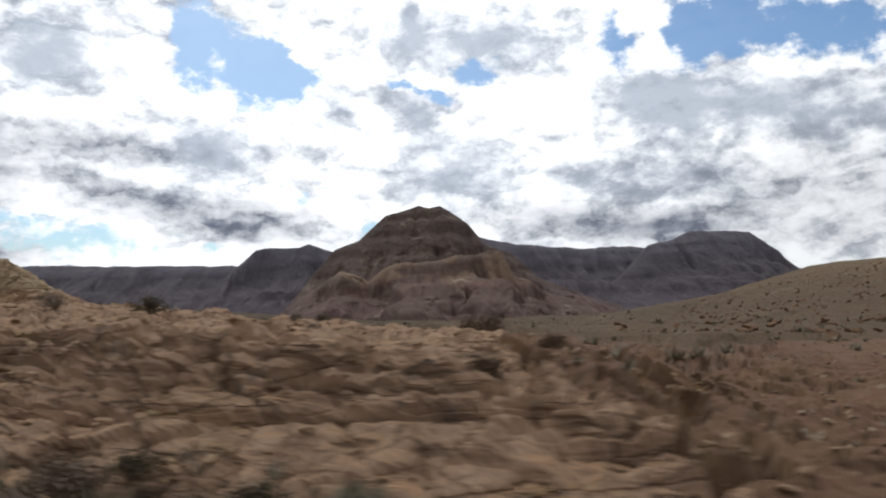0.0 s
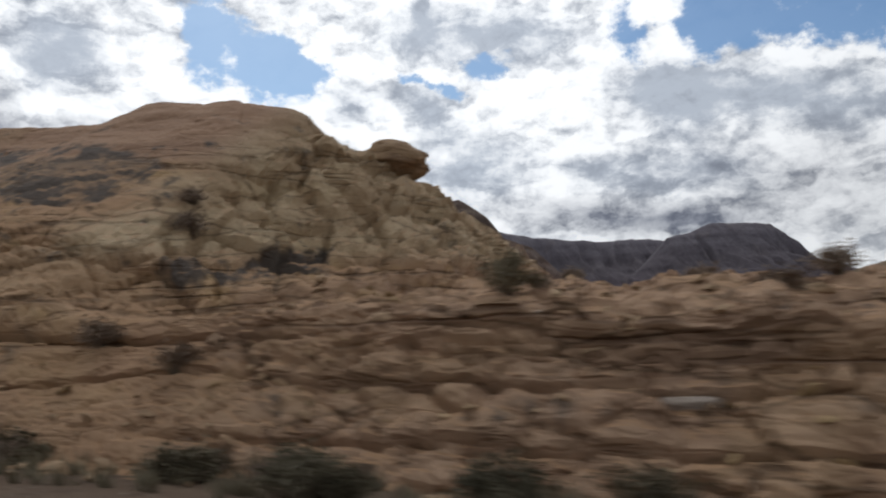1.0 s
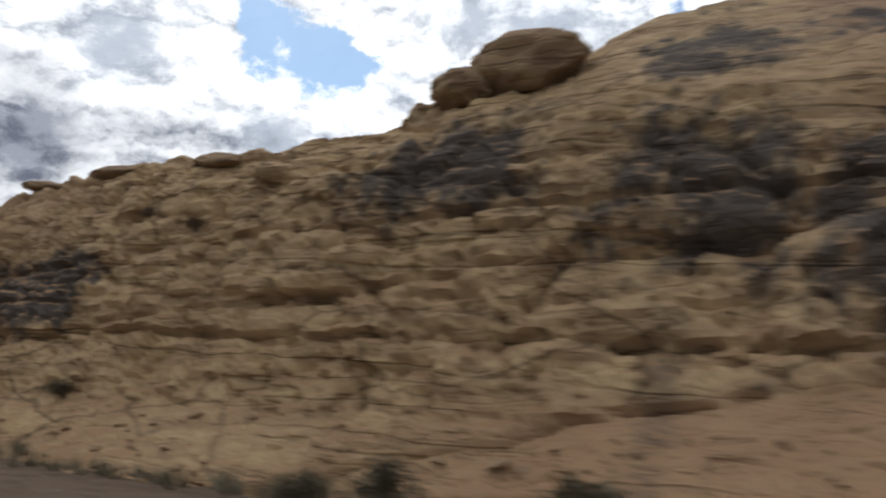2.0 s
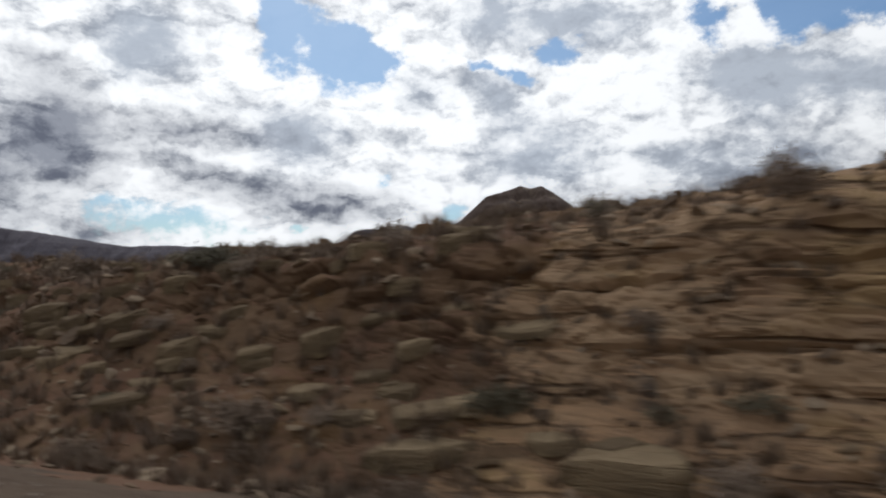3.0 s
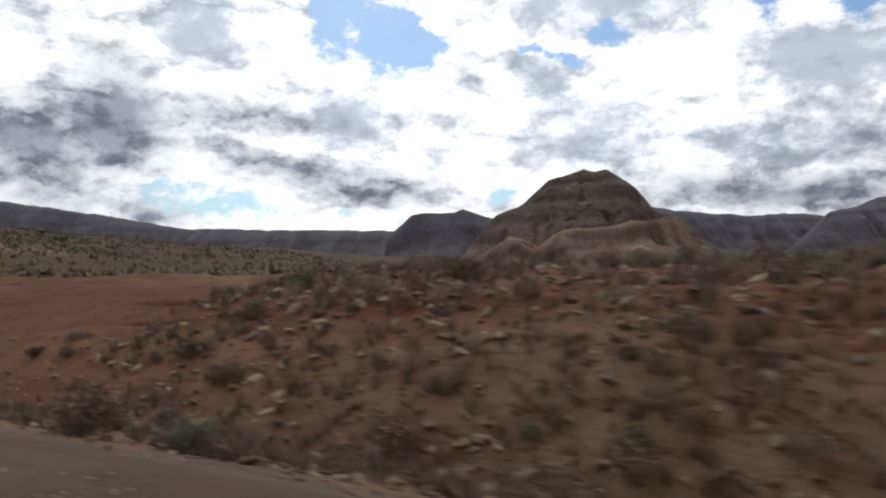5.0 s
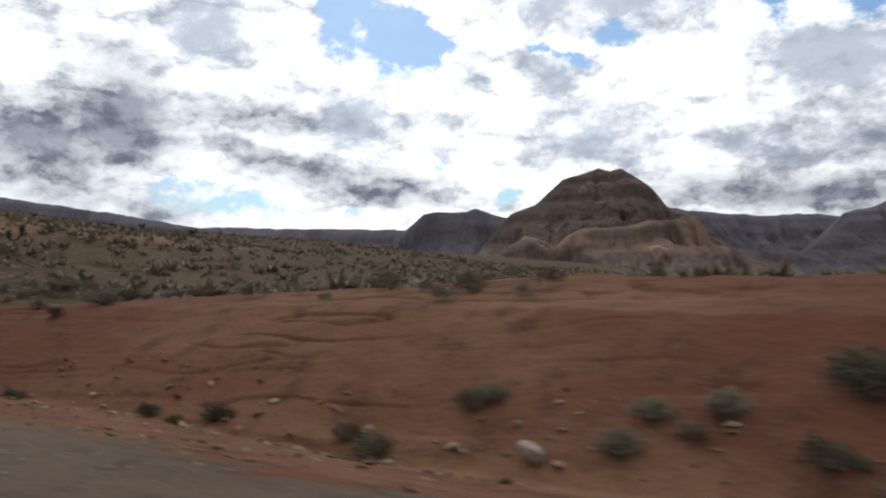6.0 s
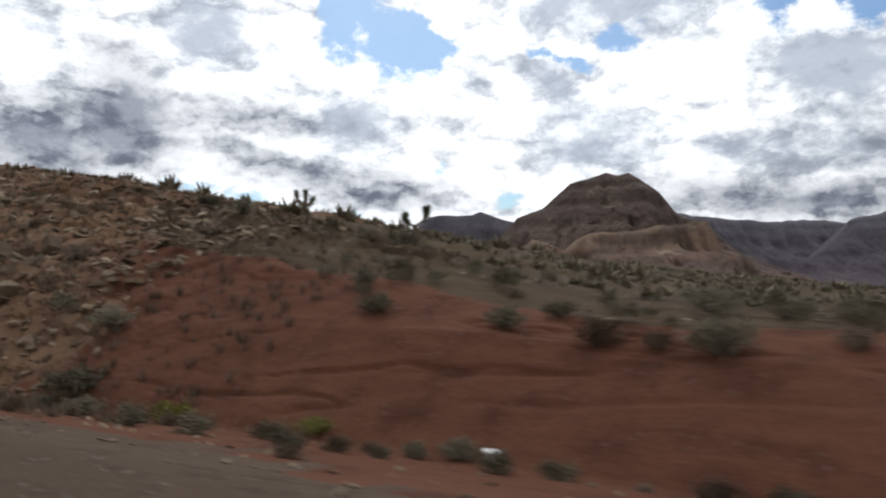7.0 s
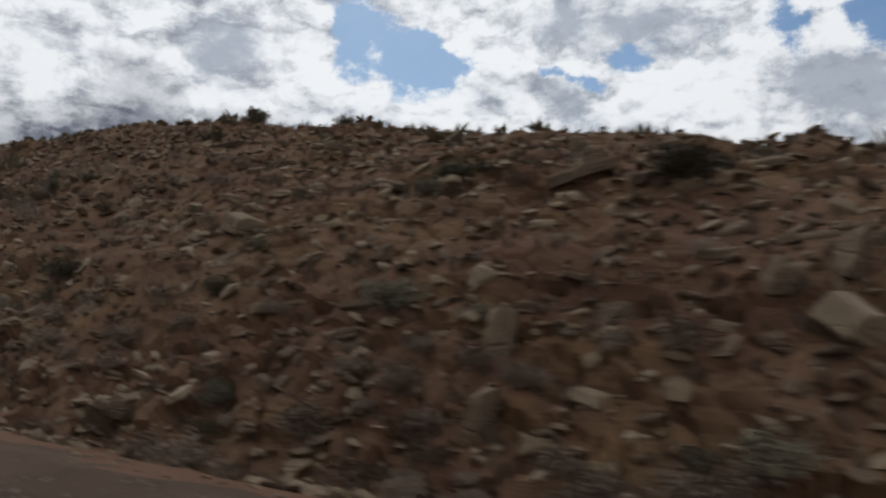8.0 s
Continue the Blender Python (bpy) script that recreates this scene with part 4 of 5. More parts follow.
M_LITTER = plain_material("white_plastic", (0.72, 0.72, 0.70), (0.80, 0.80, 0.79), 5, 0.5)


def hash_unit(k):
    return (math.sin(k * 12.9898) * 43758.5453) % 1.0


def rock_mesh(name, seed, material, flat=0.5, cuts=7, level=2, rough=0.06, lo=0.32, hi=0.68, notch=0.0):
    """An angular stone: a ball cut by random planes, with a rough skin."""
    q = random.Random(seed)
    bm = bmesh.new()
    bmesh.ops.create_icosphere(bm, subdivisions=level, radius=1.0)
    planes = []
    for _ in range(cuts):
        d = Vector((q.gauss(0, 1), q.gauss(0, 1), q.gauss(0, 1))).normalized()
        planes.append((d, q.uniform(lo, hi)))
    for v in bm.verts:
        for d, h in planes:
            over = v.co.dot(d) - h
            if over > 0:
                v.co -= d * over
        v.co += v.co.normalized() * (rough * noise.noise(v.co * 2.3 + Vector((seed, 0, 0))) + 0.5 * rough * noise.noise(v.co * 7 + Vector((0, seed, 0))))
        if notch:
            level_z = v.co.z * 3.3 + 0.5 * noise.noise(v.co * 1.4 + Vector((seed, 3, 0)))
            k = 1 - notch * (1 - min(1, abs(level_z - round(level_z)) / 0.13)) - 0.06 * (hash_unit(round(level_z + 0.5)) - 0.5)
            v.co.x *= k
            v.co.y *= k
        v.co.z *= flat
    me = bpy.data.meshes.new(name)
    bm.to_mesh(me)
    bm.free()
    me.materials.append(material)
    return me


def place(ob, x, n, size, sink=0.25, lean=0.6, spin=None):
    base, up = spot(x, n), tilt_at(x, n)
    up = (up * lean + Vector((0, 0, 1)) * (1 - lean)).normalized()
    turn = Vector((0, 0, 1)).rotation_difference(up).to_matrix().to_4x4() @ Matrix.Rotation(rnd.uniform(0, 6.28) if spin is None else spin, 4, "Z")
    size = size if isinstance(size, tuple) else (size, size, size)
    ob.matrix_world = Matrix.Translation(base - up * size[2] * sink) @ turn @ Matrix.Diagonal((*size, 1))
    return ob


def slab_mesh(name, seed, material, sides=6):
    """A broken slab: an uneven many-sided plate with chipped edges, one metre half wide and one thick."""
    q = random.Random(seed)
    outline = []
    for k in range(sides):
        a, r = 6.2832 * (k + q.uniform(-0.38, 0.38)) / sides, q.uniform(0.62, 1.15)
        outline.append((r * math.cos(a), r * math.sin(a)))
    vs, fs = [], []
    for inset, z in ((0.86, -1.0), (1.0, -0.72), (0.97, 0.66), (0.85, 1.0)):
        for x, y in outline:
            vs.append((x * inset * q.uniform(0.94, 1.05), y * inset * q.uniform(0.94, 1.05), z * q.uniform(0.75, 1.1) + q.uniform(-0.16, 0.16) + 0.2 * x))
    for ring in range(3):
        for k in range(sides):
            a, b = ring * sides + k, ring * sides + (k + 1) % sides
            fs.append((a, b, b + sides, a + sides))
    vs += [(0, 0, -1), (0.1, 0, 1.05)]
    for k in range(sides):
        n = (k + 1) % sides
        fs += [(n, k, 4 * sides), (3 * sides + k, 3 * sides + n, 4 * sides + 1)]
    return mesh_of(name, vs, fs, material)


def slabs():
    """Slabs and blocks broken from the beds, lying on or bedded in the banks."""
    q = random.Random(77)
    yellow = [slab_mesh("slab", 500 + i, M_LEDGE, 5 + i % 3) for i in range(6)]
    tan = [slab_mesh("slab", 520 + i, M_STONE, 5 + i % 3) for i in range(7)]
    # x from, x to, side from, side to, how many, half length from, to, thickness to length, lean with the slope, turn, kinds, label
    for x0, x1, n0, n1, many, s0, s1, thick, lean, turn, kinds, label in (
            (-93, -77, 8.3, 10.8, 46, 0.28, 0.62, 0.42, 0.25, 0.35, yellow, "yellowish sandstone block bedded in the bank"),
            (-88, -74, 7.4, 9.6, 26, 0.4, 0.9, 0.2, 0.3, 0.25, yellow, "long yellowish ledge of sandstone in the bank"),
            (-100, -72, 10.5, 14.5, 44, 0.18, 0.48, 0.24, 0.4, 0.7, yellow, "flat yellowish slab of sandstone on the bank"),
            (-212, -190, 11.0, 17.5, 60, 0.25, 0.75, 0.22, 0.35, 0.5, tan, "flat brown ledge of sandstone on the hillside")):
        for _ in range(many):
            half = q.uniform(s0, s1) * q.uniform(0.7, 1.0)
            ob = new("rock", q.choice(kinds))
            place(ob, q.uniform(x0, x1), q.uniform(n0, n1), (half, half * q.uniform(0.55, 0.85), half * thick * q.uniform(0.7, 1.3)), 0.25, lean, q.uniform(-turn, turn))
            tagged(ob, label, "stone", "stones on the banks")
    # the smaller plates, too many to count, in heaps
    rs = np.random.RandomState(41)
    plates = [(np.array([tuple(v.co) for v in m.vertices]), [tuple(p.vertices) for p in m.polygons]) for m in tan]
    for name, label, x0, x1, n0, n1, many, s0, s1 in (("bank_plates", "many small flat plates of sandstone on the bank", -134, -74, 7.4, 15.5, 620, 0.07, 0.26),
                                                      ("hillside_plates", "many broken flat plates of sandstone on the hillside", -220, -182, 7.6, 18.0, 900, 0.08, 0.34)):
        vs, fs, count = [], [], 0
        for _ in range(many):
            co, faces = plates[rs.randint(len(plates))]
            half = s0 + (s1 - s0) * rs.uniform() ** 2
            turn = np.array(pose(0, 0, 0, rs.uniform(-25, 25), rs.uniform(-30, 30), rs.uniform(0, 360)).to_3x3())
            p = np.array(spot(rs.uniform(x0, x1), rs.uniform(n0, n1)))
            vs.append((co * [half, half * rs.uniform(0.5, 0.85), half * rs.uniform(0.14, 0.4)]) @ turn.T + p)
            fs += [tuple(i + count for i in f) for f in faces]
            count += len(co)
        heap = mesh_of(name, np.concatenate(vs).tolist(), fs, M_STONE)
        tagged(new(name, heap), label, "rubble", kind="stuff")
    # single ones: x, side, half sizes, turns, lift, label
    white = slab_mesh("slab", 540, M_PALE, 6)
    for x, n, size, turns, lift, label in (
            (-193.2, 10.3, (0.27, 0.3, 0.24), (10, 28, 15), 0.15, "large pale split block on the hillside"), (-192.3, 9.9, (0.5, 0.42, 0.22), (8, 36, 8), 0.1, "pale slab leaning against a split block"),
            (-192.4, 10.7, (0.35, 0.4, 0.36), (5, 20, 40), 0.3, "large pale split block on the hillside"),
            (-188.5, 10.2, (0.40, 0.30, 0.17), (10, 72, 10), 0.28, "pale sandstone slab standing upright in rubble"), (-187.9, 10.0, (0.34, 0.28, 0.14), (0, 64, 25), 0.2, "pale sandstone slab standing upright in rubble"),
            (-186.5, 10.1, (0.55, 0.4, 0.24), (12, 18, 10), 0.15, "pale broken block among loose rubble"), (-189.7, 9.8, (0.38, 0.3, 0.16), (5, 78, -10), 0.25, "pale sandstone slab standing upright in rubble"),
            (-190.6, 9.9, (0.33, 0.28, 0.15), (0, 66, 15), 0.22, "pale sandstone slab standing upright in rubble"), (-189.0, 11.4, (0.45, 0.35, 0.16), (8, 52, 20), 0.2, "pale sandstone slab standing upright in rubble"),
            (-188.0, 12.3, (0.5, 0.35, 0.18), (8, 44, 20), 0.15, "pale sandstone slab leaning in the rubble"), (-196.5, 8.4, (0.3, 0.35, 0.4), (10, 12, 10), 0.1, "pale broken block low on the hillside"),
            (-196.8, 9.4, (0.2, 0.3, 0.42), (5, 8, 0), 0.2, "pale upright stone on the hillside"), (-197.2, 13.5, (0.7, 0.5, 0.13), (10, -14, 10), 0.02, "long overhanging tan ledge on the hillside"),
            (-195.7, 14.6, (0.42, 0.4, 0.2), (10, 24, 10), 0.15, "pale angular block high on the hillside"), (-195.1, 14.7, (0.36, 0.3, 0.16), (10, 30, 0), 0.15, "pale angular block high on the hillside"),
            (-203.0, 7.9, (0.34, 0.3, 0.22), (6, 14, 20), 0.1, "pale block at the foot of the hillside"), (-204.4, 11.7, (0.5, 0.4, 0.22), (10, 20, 30), 0.1, "large tan block on the hillside"),
            (-93.1, 9.7, (0.52, 0.42, 0.30), (5, 16, 20), 0.12, "pale wedge of sandstone on the bank"), (-98.7, 11.1, (0.34, 0.25, 0.06), (20, 8, 10), 0.06, "thin white slab lying on the bank"),
            (-99.2, 9.75, (0.42, 0.4, 0.10), (9, 5, 12), 0.02, "yellowish flat ledge of sandstone on the bank"), (-98.5, 9.55, (0.62, 0.42, 0.15), (6, -3, -9), 0.04, "yellowish flat ledge of sandstone on the bank"),
            (-97.5, 9.75, (0.75, 0.45, 0.12), (8, 2, 4), 0.07, "yellowish flat ledge of sandstone on the bank"), (-96.9, 9.5, (0.38, 0.3, 0.10), (5, 6, 20), -0.02, "yellowish flat ledge of sandstone on the bank"), (-96.1, 9.85, (0.6, 0.4, 0.13), (7, -4, -5), 0.08, "yellowish flat ledge of sandstone on the bank"),
            (-26.3, 9.4, (0.36, 0.3, 0.07), (12, 2, 8), 0.05, "thin pale pinkish slab on the ledge"), (-24.4, 8.5, (0.36, 0.14, 0.10), (25, 3, 4), -0.03, "pale pinkish block set in the lower wall")):
        ob = new("rock", white if x > -30 else q.choice(yellow if -100 < x < -94 else tan[:4]))
        ob.matrix_world = Matrix.Translation(spot(x, n) + Vector((0, 0, lift))) @ pose(0, 0, 0, *turns) @ Matrix.Diagonal((*size, 1))
        tagged(ob, label, "stone")


def scatter_stones():
    """Loose stones on the banks: single ones, and the many small ones as one heap."""
    meshes = [rock_mesh("stone", 100 + i, M_STONE, q, 8, 2) for i, q in enumerate((0.35, 0.5, 0.6, 0.4, 0.75, 0.3, 0.55, 0.45))]
    zones = [(-132, -70, 6.6, 15, 75), (-232, -183, 7.4, 19, 150), (-30, 20, 9.5, 18, 20)]
    for x0, x1, n0, n1, count in zones:
        for _ in range(count):
            size = min(0.7, 0.13 * math.exp(rnd.gauss(0.55, 0.5)))
            ob = new("stone", rnd.choice(meshes))
            place(ob, rnd.uniform(x0, x1), rnd.uniform(n0, n1), (size * rnd.uniform(0.8, 1.5), size, size * rnd.uniform(0.7, 1.2)), 0.15, 0.7)
            tagged(ob, "angular tan sandstone block lying loose on the bank", "stone", "stones on the banks")
    small = [np.array([tuple(v.co) for v in rock_mesh("chip", 300 + i, M_STONE, 0.5, 9, 1).vertices]) for i in range(6)]
    ico = bmesh.new()
    bmesh.ops.create_icosphere(ico, subdivisions=1, radius=1.0)
    tri = np.array([[v.index for v in f.verts] for f in ico.faces])
    ico.free()
    rs = np.random.RandomState(3)
    for name, label, x0, x1, n0, n1, count, mat in (("bank_rubble", "many small broken stones on the bank", -134, -70, 5.6, 18, 5500, M_STONE),
                                               ("hillside_rubble", "many small broken stones on the hillside", -236, -183, 6.0, 22, 8500, M_STONE),
                                               ("verge_stones", "small scattered stones on the verge", -160, -116, 7.6, 10.2, 700, M_STONE),
                                               ("shoulder_pebbles", "small stones and clods along the gravel's edge", -236, -72, 4.6, 8.6, 3200, M_STONE),
                                               ("gully_rubble", "many small broken stones in the gully", 1, 60, 6.0, 40, 3000, M_STONE),
                                               ("hill_rubble", "broken ledges and blocks on the tan hill", -10, 150, 50, 240, 2600, M_HILL),
                                               ("ledge_stones", "small broken stones on the ledges", -32, 3, 6.2, 20, 1300, M_BOULDER),
                                               ("foot_stones", "small broken stones at the foot of the cliff", -70, -32, 6.0, 8.6, 300, M_BOULDER)):
        vs, fs = [], []
        for i in range(count):
            x, n = rs.uniform(x0, x1), n0 + (n1 - n0) * rs.uniform() ** 1.2
            p = np.array(spot(x, n))
            k = {"hillside_rubble": 0.075, "hill_rubble": 0.22, "verge_stones": 0.035, "shoulder_pebbles": 0.024}.get(name, 0.058) * math.exp(min(1.15, rs.normal(0.35, 0.55)))
            a = rs.uniform(0, 6.28)
            v = small[rs.randint(6)] * [k * rs.uniform(0.9, 1.45), k, k * rs.uniform(0.7, 1.25)]
            ca, sa, tl = math.cos(a), math.sin(a), rs.uniform(-0.7, 0.7)
            v = np.stack([v[:, 0] * ca - v[:, 1] * sa, v[:, 0] * sa + v[:, 1] * ca, v[:, 2] + tl * v[:, 0]], -1) + p + [0, 0, k * 0.2]
            vs.append(v)
            fs.append(tri + 12 * i)
        vs, fs = np.concatenate(vs), np.concatenate(fs)
        me = bpy.data.meshes.new(name)
        me.from_pydata(vs.tolist(), [], fs.tolist())
        me.update()
        me.materials.append(mat)
        tagged(new(name, me), label, "rubble", kind="stuff")


def tube(bm, pts, radii, sides=4):
    """A tapered stem through the points."""
    rings = []
    for i, p in enumerate(pts):
        d = (pts[min(i + 1, len(pts) - 1)] - pts[max(i - 1, 0)]).normalized()
        a = d.orthogonal().normalized()
        b = d.cross(a)
        rings.append([bm.verts.new(p + (a * math.cos(6.2832 * k / sides) + b * math.sin(6.2832 * k / sides)) * radii[i]) for k in range(sides)])
    for r0, r1 in zip(rings, rings[1:]):
        for k in range(sides):
            bm.faces.new((r0[k], r0[(k + 1) % sides], r1[(k + 1) % sides], r1[k]))
    bm.faces.new(rings[-1])


def leaf(bm, p, d, length, width):
    a = d.orthogonal().normalized()
    v = [bm.verts.new(p - a * width), bm.verts.new(p + a * width), bm.verts.new(p + d * length)]
    bm.faces.new(v)


def shrub(seed, leaf_mat, stems=34, leaves=1100, spread=0.5, height=0.5, leaf_size=0.06):
    """A desert shrub about a metre across: many stems from one root, with small leaves and gaps."""
    q = random.Random(seed)
    bs, bl = bmesh.new(), bmesh.new()
    tips = []
    for _ in range(stems):
        a, out = q.uniform(0, 6.28), q.uniform(0.15, 1.0) ** 0.7
        top = Vector((math.cos(a) * out * spread, math.sin(a) * out * spread, height * math.sqrt(max(0.05, 1 - 0.75 * out * out)) * q.uniform(0.7, 1.15)))
        mid = Vector((top.x * 0.35, top.y * 0.35, top.z * 0.55)) + Vector((q.uniform(-1, 1), q.uniform(-1, 1), 0)) * 0.06
        tube(bs, [Vector((top.x * 0.05, top.y * 0.05, -0.08)), mid, top], [0.012, 0.009, 0.003], 3)
        tips.append((mid, top))
    for _ in range(leaves):
        mid, top = q.choice(tips)
        p = mid.lerp(top, q.uniform(0.0, 1.08)) + Vector((q.gauss(0, 1), q.gauss(0, 1), q.gauss(0, 1))) * 0.055
        if p.z < 0.02:
            p.z = q.uniform(0.02, 0.15)
        d = Vector((q.gauss(0, 1) + p.x, q.gauss(0, 1) + p.y, q.gauss(0.6, 1))).normalized()
        leaf(bl, p, d, leaf_size * q.uniform(0.6, 1.5), leaf_size * 0.36)
    ob = part("desert_shrub", bs, M_TWIG)
    part("foliage", bl, leaf_mat, ob)
    return ob


def shrubs():
    kinds = [(shrub(11, M_LEAF_GREY), "grey-green desert shrub growing among the rocks"), (shrub(12, M_LEAF_BROWN, 40, 1000), "dry brown desert shrub growing on the bank"),
             (shrub(13, M_LEAF_GREY, 30, 1300, 0.55, 0.52), "grey-green desert shrub growing among the rocks"),
             (shrub(14, M_LEAF_BROWN, 44, 900, 0.45, 0.55), "dry brown desert shrub growing on the bank"),
             (shrub(15, M_LEAF_LIME, 34, 1200, 0.5, 0.45), "yellow-green rabbitbrush at the foot of the bank"),
             (shrub(16, M_LEAF_OLIVE, 40, 1300, 0.55, 0.5), "dark olive desert bush beside the road")]
    for ob, label in kinds:
        tagged(ob, label, "shrub", "roadside shrubs")
    used = set()

    def put(k, x, n, size):
        p = spot(x, n)
        m = Matrix.Translation(p - Vector((0, 0, 0.04))) @ Matrix.Rotation(rnd.uniform(0, 6.28), 4, "Z")
        ob = kinds[k][0]
        if k in used:
            ob = copy_thing(ob, m)
        used.add(k)
        ob.matrix_world = m @ Matrix.Diagonal((size, size, size * rnd.uniform(0.8, 1.1), 1))

    # rows: x from, x to, side from, side to, how many, size from, size to, kinds
    for x0, x1, n0, n1, count, s0, s1, which in ((-62, 4, 5.9, 7.2, 28, 0.6, 1.1, (0, 5, 2, 1)), (-32, -2, 11, 26, 18, 0.6, 1.3, (1, 3, 0)), (-74, -57, 8.6, 12.0, 7, 0.4, 0.8, (0, 1)), (-50, -26, 6.85, 7.3, 26, 0.6, 1.1, (0, 5, 1, 3)), (-150, -116, 8.4, 10.4, 22, 0.35, 0.8, (1, 0, 3, 2)), (-200, -181, 7.2, 8.6, 16, 0.5, 1.0, (1, 3)),
                                                 (-132, -70, 5.6, 8.4, 32, 0.5, 1.2, (1, 3, 0, 2)), (-132, -70, 8.4, 17, 14, 0.7, 1.3, (1, 3, 0, 1)),
                                                 (-178, -150, 8.0, 9.2, 20, 0.3, 0.7, (4, 1, 0, 3)), (-184, -172, 6.0, 8.8, 10, 0.4, 0.8, (0, 2, 1)), (-180, -163, 11.5, 16, 20, 0.5, 1.0, (0, 1, 2, 3)),
                                                 (-236, -181, 5.8, 8.5, 24, 0.6, 1.3, (1, 3, 0)), (-236, -184, 8.5, 17, 12, 0.6, 1.2, (1, 3, 0, 2))):
        for _ in range(count):
            put(rnd.choice(which), rnd.uniform(x0, x1), rnd.uniform(n0, n1), rnd.uniform(s0, s1))
    # the small brush higher up, too much to count, as one mass of each colour
    rs = np.random.RandomState(31)
    for k, name, label, zones in ((1, "brown_brush", "small dry brown brush over the banks", ((-132, -70, 8.4, 18, 150), (-236, -184, 8.0, 16, 70), (-236, -184, 6.0, 9.5, 150), (-132, -72, 5.8, 8.4, 60))),
                                  (0, "grey_brush", "small grey-green brush over the banks", ((-132, -70, 7.0, 18, 45), (-236, -184, 7.0, 16, 40), (-182, -150, 12, 18, 60)))):
        me = kinds[k][0].children[0].data
        co = np.empty(len(me.vertices) * 3, np.float32)
        me.vertices.foreach_get("co", co)
        co = co.reshape(-1, 3, 3)[::2].reshape(-1, 3) * [1, 1, 1]
        vs = []
        for x0, x1, n0, n1, many in zones:
            for _ in range(many):
                p, size, a = np.array(spot(rs.uniform(x0, x1), rs.uniform(n0, n1))), rs.uniform(0.4, 1.0), rs.uniform(0, 6.28)
                q = co * [size, size, size * rs.uniform(0.7, 1.1)]
                vs.append(np.stack([q[:, 0] * math.cos(a) - q[:, 1] * math.sin(a), q[:, 0] * math.sin(a) + q[:, 1] * math.cos(a), q[:, 2]], -1) + p)
        vs = np.concatenate(vs)
        mass = bpy.data.meshes.new(name)
        mass.from_pydata(vs.tolist(), [], np.arange(len(vs)).reshape(-1, 3).tolist())
        mass.update()
        mass.materials.append(me.materials[0])
        tagged(new(name, mass), label, "brush", kind="stuff")
    # single ones that stand out
    for k, x, n, size in ((1, -172.0, 11.6, 1.1), (0, -173.8, 11.8, 0.8), (2, -170.0, 11.4, 1.2), (0, -182.2, 10.0, 1.1), (4, -178.6, 8.6, 0.9), (1, -195.3, 14.0, 1.3), 
                          (1, -33.7, 8.85, 1.0), (3, -31.7, 8.4, 0.9), (0, -27.3, 11.0, 1.1), (1, -36.6, 14.5, 1.0), (3, -35.8, 13.6, 1.1), (5, -83.9, 12.4, 1.3), (1, -91.7, 13.8, 0.9), (1, -90.1, 8.5, 0.9), (3, -86.4, 7.8, 0.8), (1, -115.9, 8.9, 0.9), (3, -112.0, 10.4, 0.8), (1, -113.4, 11.4, 0.7), (3, -114.3, 11.1, 0.7), (1, -115.0, 10.0, 0.8), (3, -113.1, 9.4, 0.8), (0, -149.3, 9.6, 0.55), (1, -150.9, 8.7, 0.6), (0, -146.6, 9.7, 0.7), (5, -144.1, 10.4, 1.1), (1, -153.8, 8.7, 0.7), (5, -209.4, 10.6, 1.2), (5, -203.3, 10.1, 0.8), (5, -200.4, 12.9, 0.7), (5, -60.0, 9.0, 0.7), (1, -16.5, 14, 0.8), (3, -28.5, 18, 1.0),
                          (5, -208.3, 19.6, 0.9), (5, -200.7, 18.4, 0.6), (5, -188.0, 17.6, 0.8), (0, -213, 20.4, 1.2), (5, -195.2, 13.4, 1.5), (5, -200.3, 13.8, 1.0),
                          (2, -181.3, 8.6, 1.2), (5, -181.2, 20.0, 1.1), (0, -185.9, 17.2, 1.1), (5, -191.7, 17.6, 0.8)):
        put(k, x, n, size)


def creosote():
    """The large green bush by the shoulder."""
    q = random.Random(5)
    bs, bl = bmesh.new(), bmesh.new()
    stems = []
    for _ in range(90):
        a, out = q.uniform(0, 6.28), q.uniform(0, 1) ** 0.6
        top = Vector((math.cos(a) * out * 2.3, math.sin(a) * out * 1.6, 2.55 * math.sqrt(max(0.06, 1 - 0.8 * out * out)) * q.uniform(0.75, 1.08)))
        mid = Vector((top.x * 0.45, top.y * 0.45, top.z * 0.5)) + Vector((q.uniform(-1, 1), q.uniform(-1, 1), q.uniform(-1, 1))) * 0.15
        tube(bs, [Vector((top.x * 0.08, top.y * 0.08, -0.2)), mid, top], [0.03, 0.018, 0.005], 4)
        stems.append((mid, top))
    for _ in range(19000):
        mid, top = q.choice(stems)
        p = mid.lerp(top, q.uniform(-0.5, 1.08)) + Vector((q.gauss(0, 1), q.gauss(0, 1), q.gauss(0, 1))) * 0.16
        p.z = max(p.z, 0.05)
        leaf(bl, p, Vector((q.gauss(0, 1), q.gauss(0, 1), q.gauss(0.5, 1))).normalized(), q.uniform(0.05, 0.11), 0.02)
    ob = part("creosote_bush", bs, M_TWIG)
    part("foliage", bl, M_LEAF_GREEN, ob, "dense small dark green leaves")
    tagged(ob, "large dark green bush beside the road shoulder", "bush")
    ob.matrix_world = Matrix.Translation(spot(-108.3, 8.4) - Vector((0, 0, 0.2))) @ Matrix.Diagonal((1.1, 1.1, 1.08, 1))


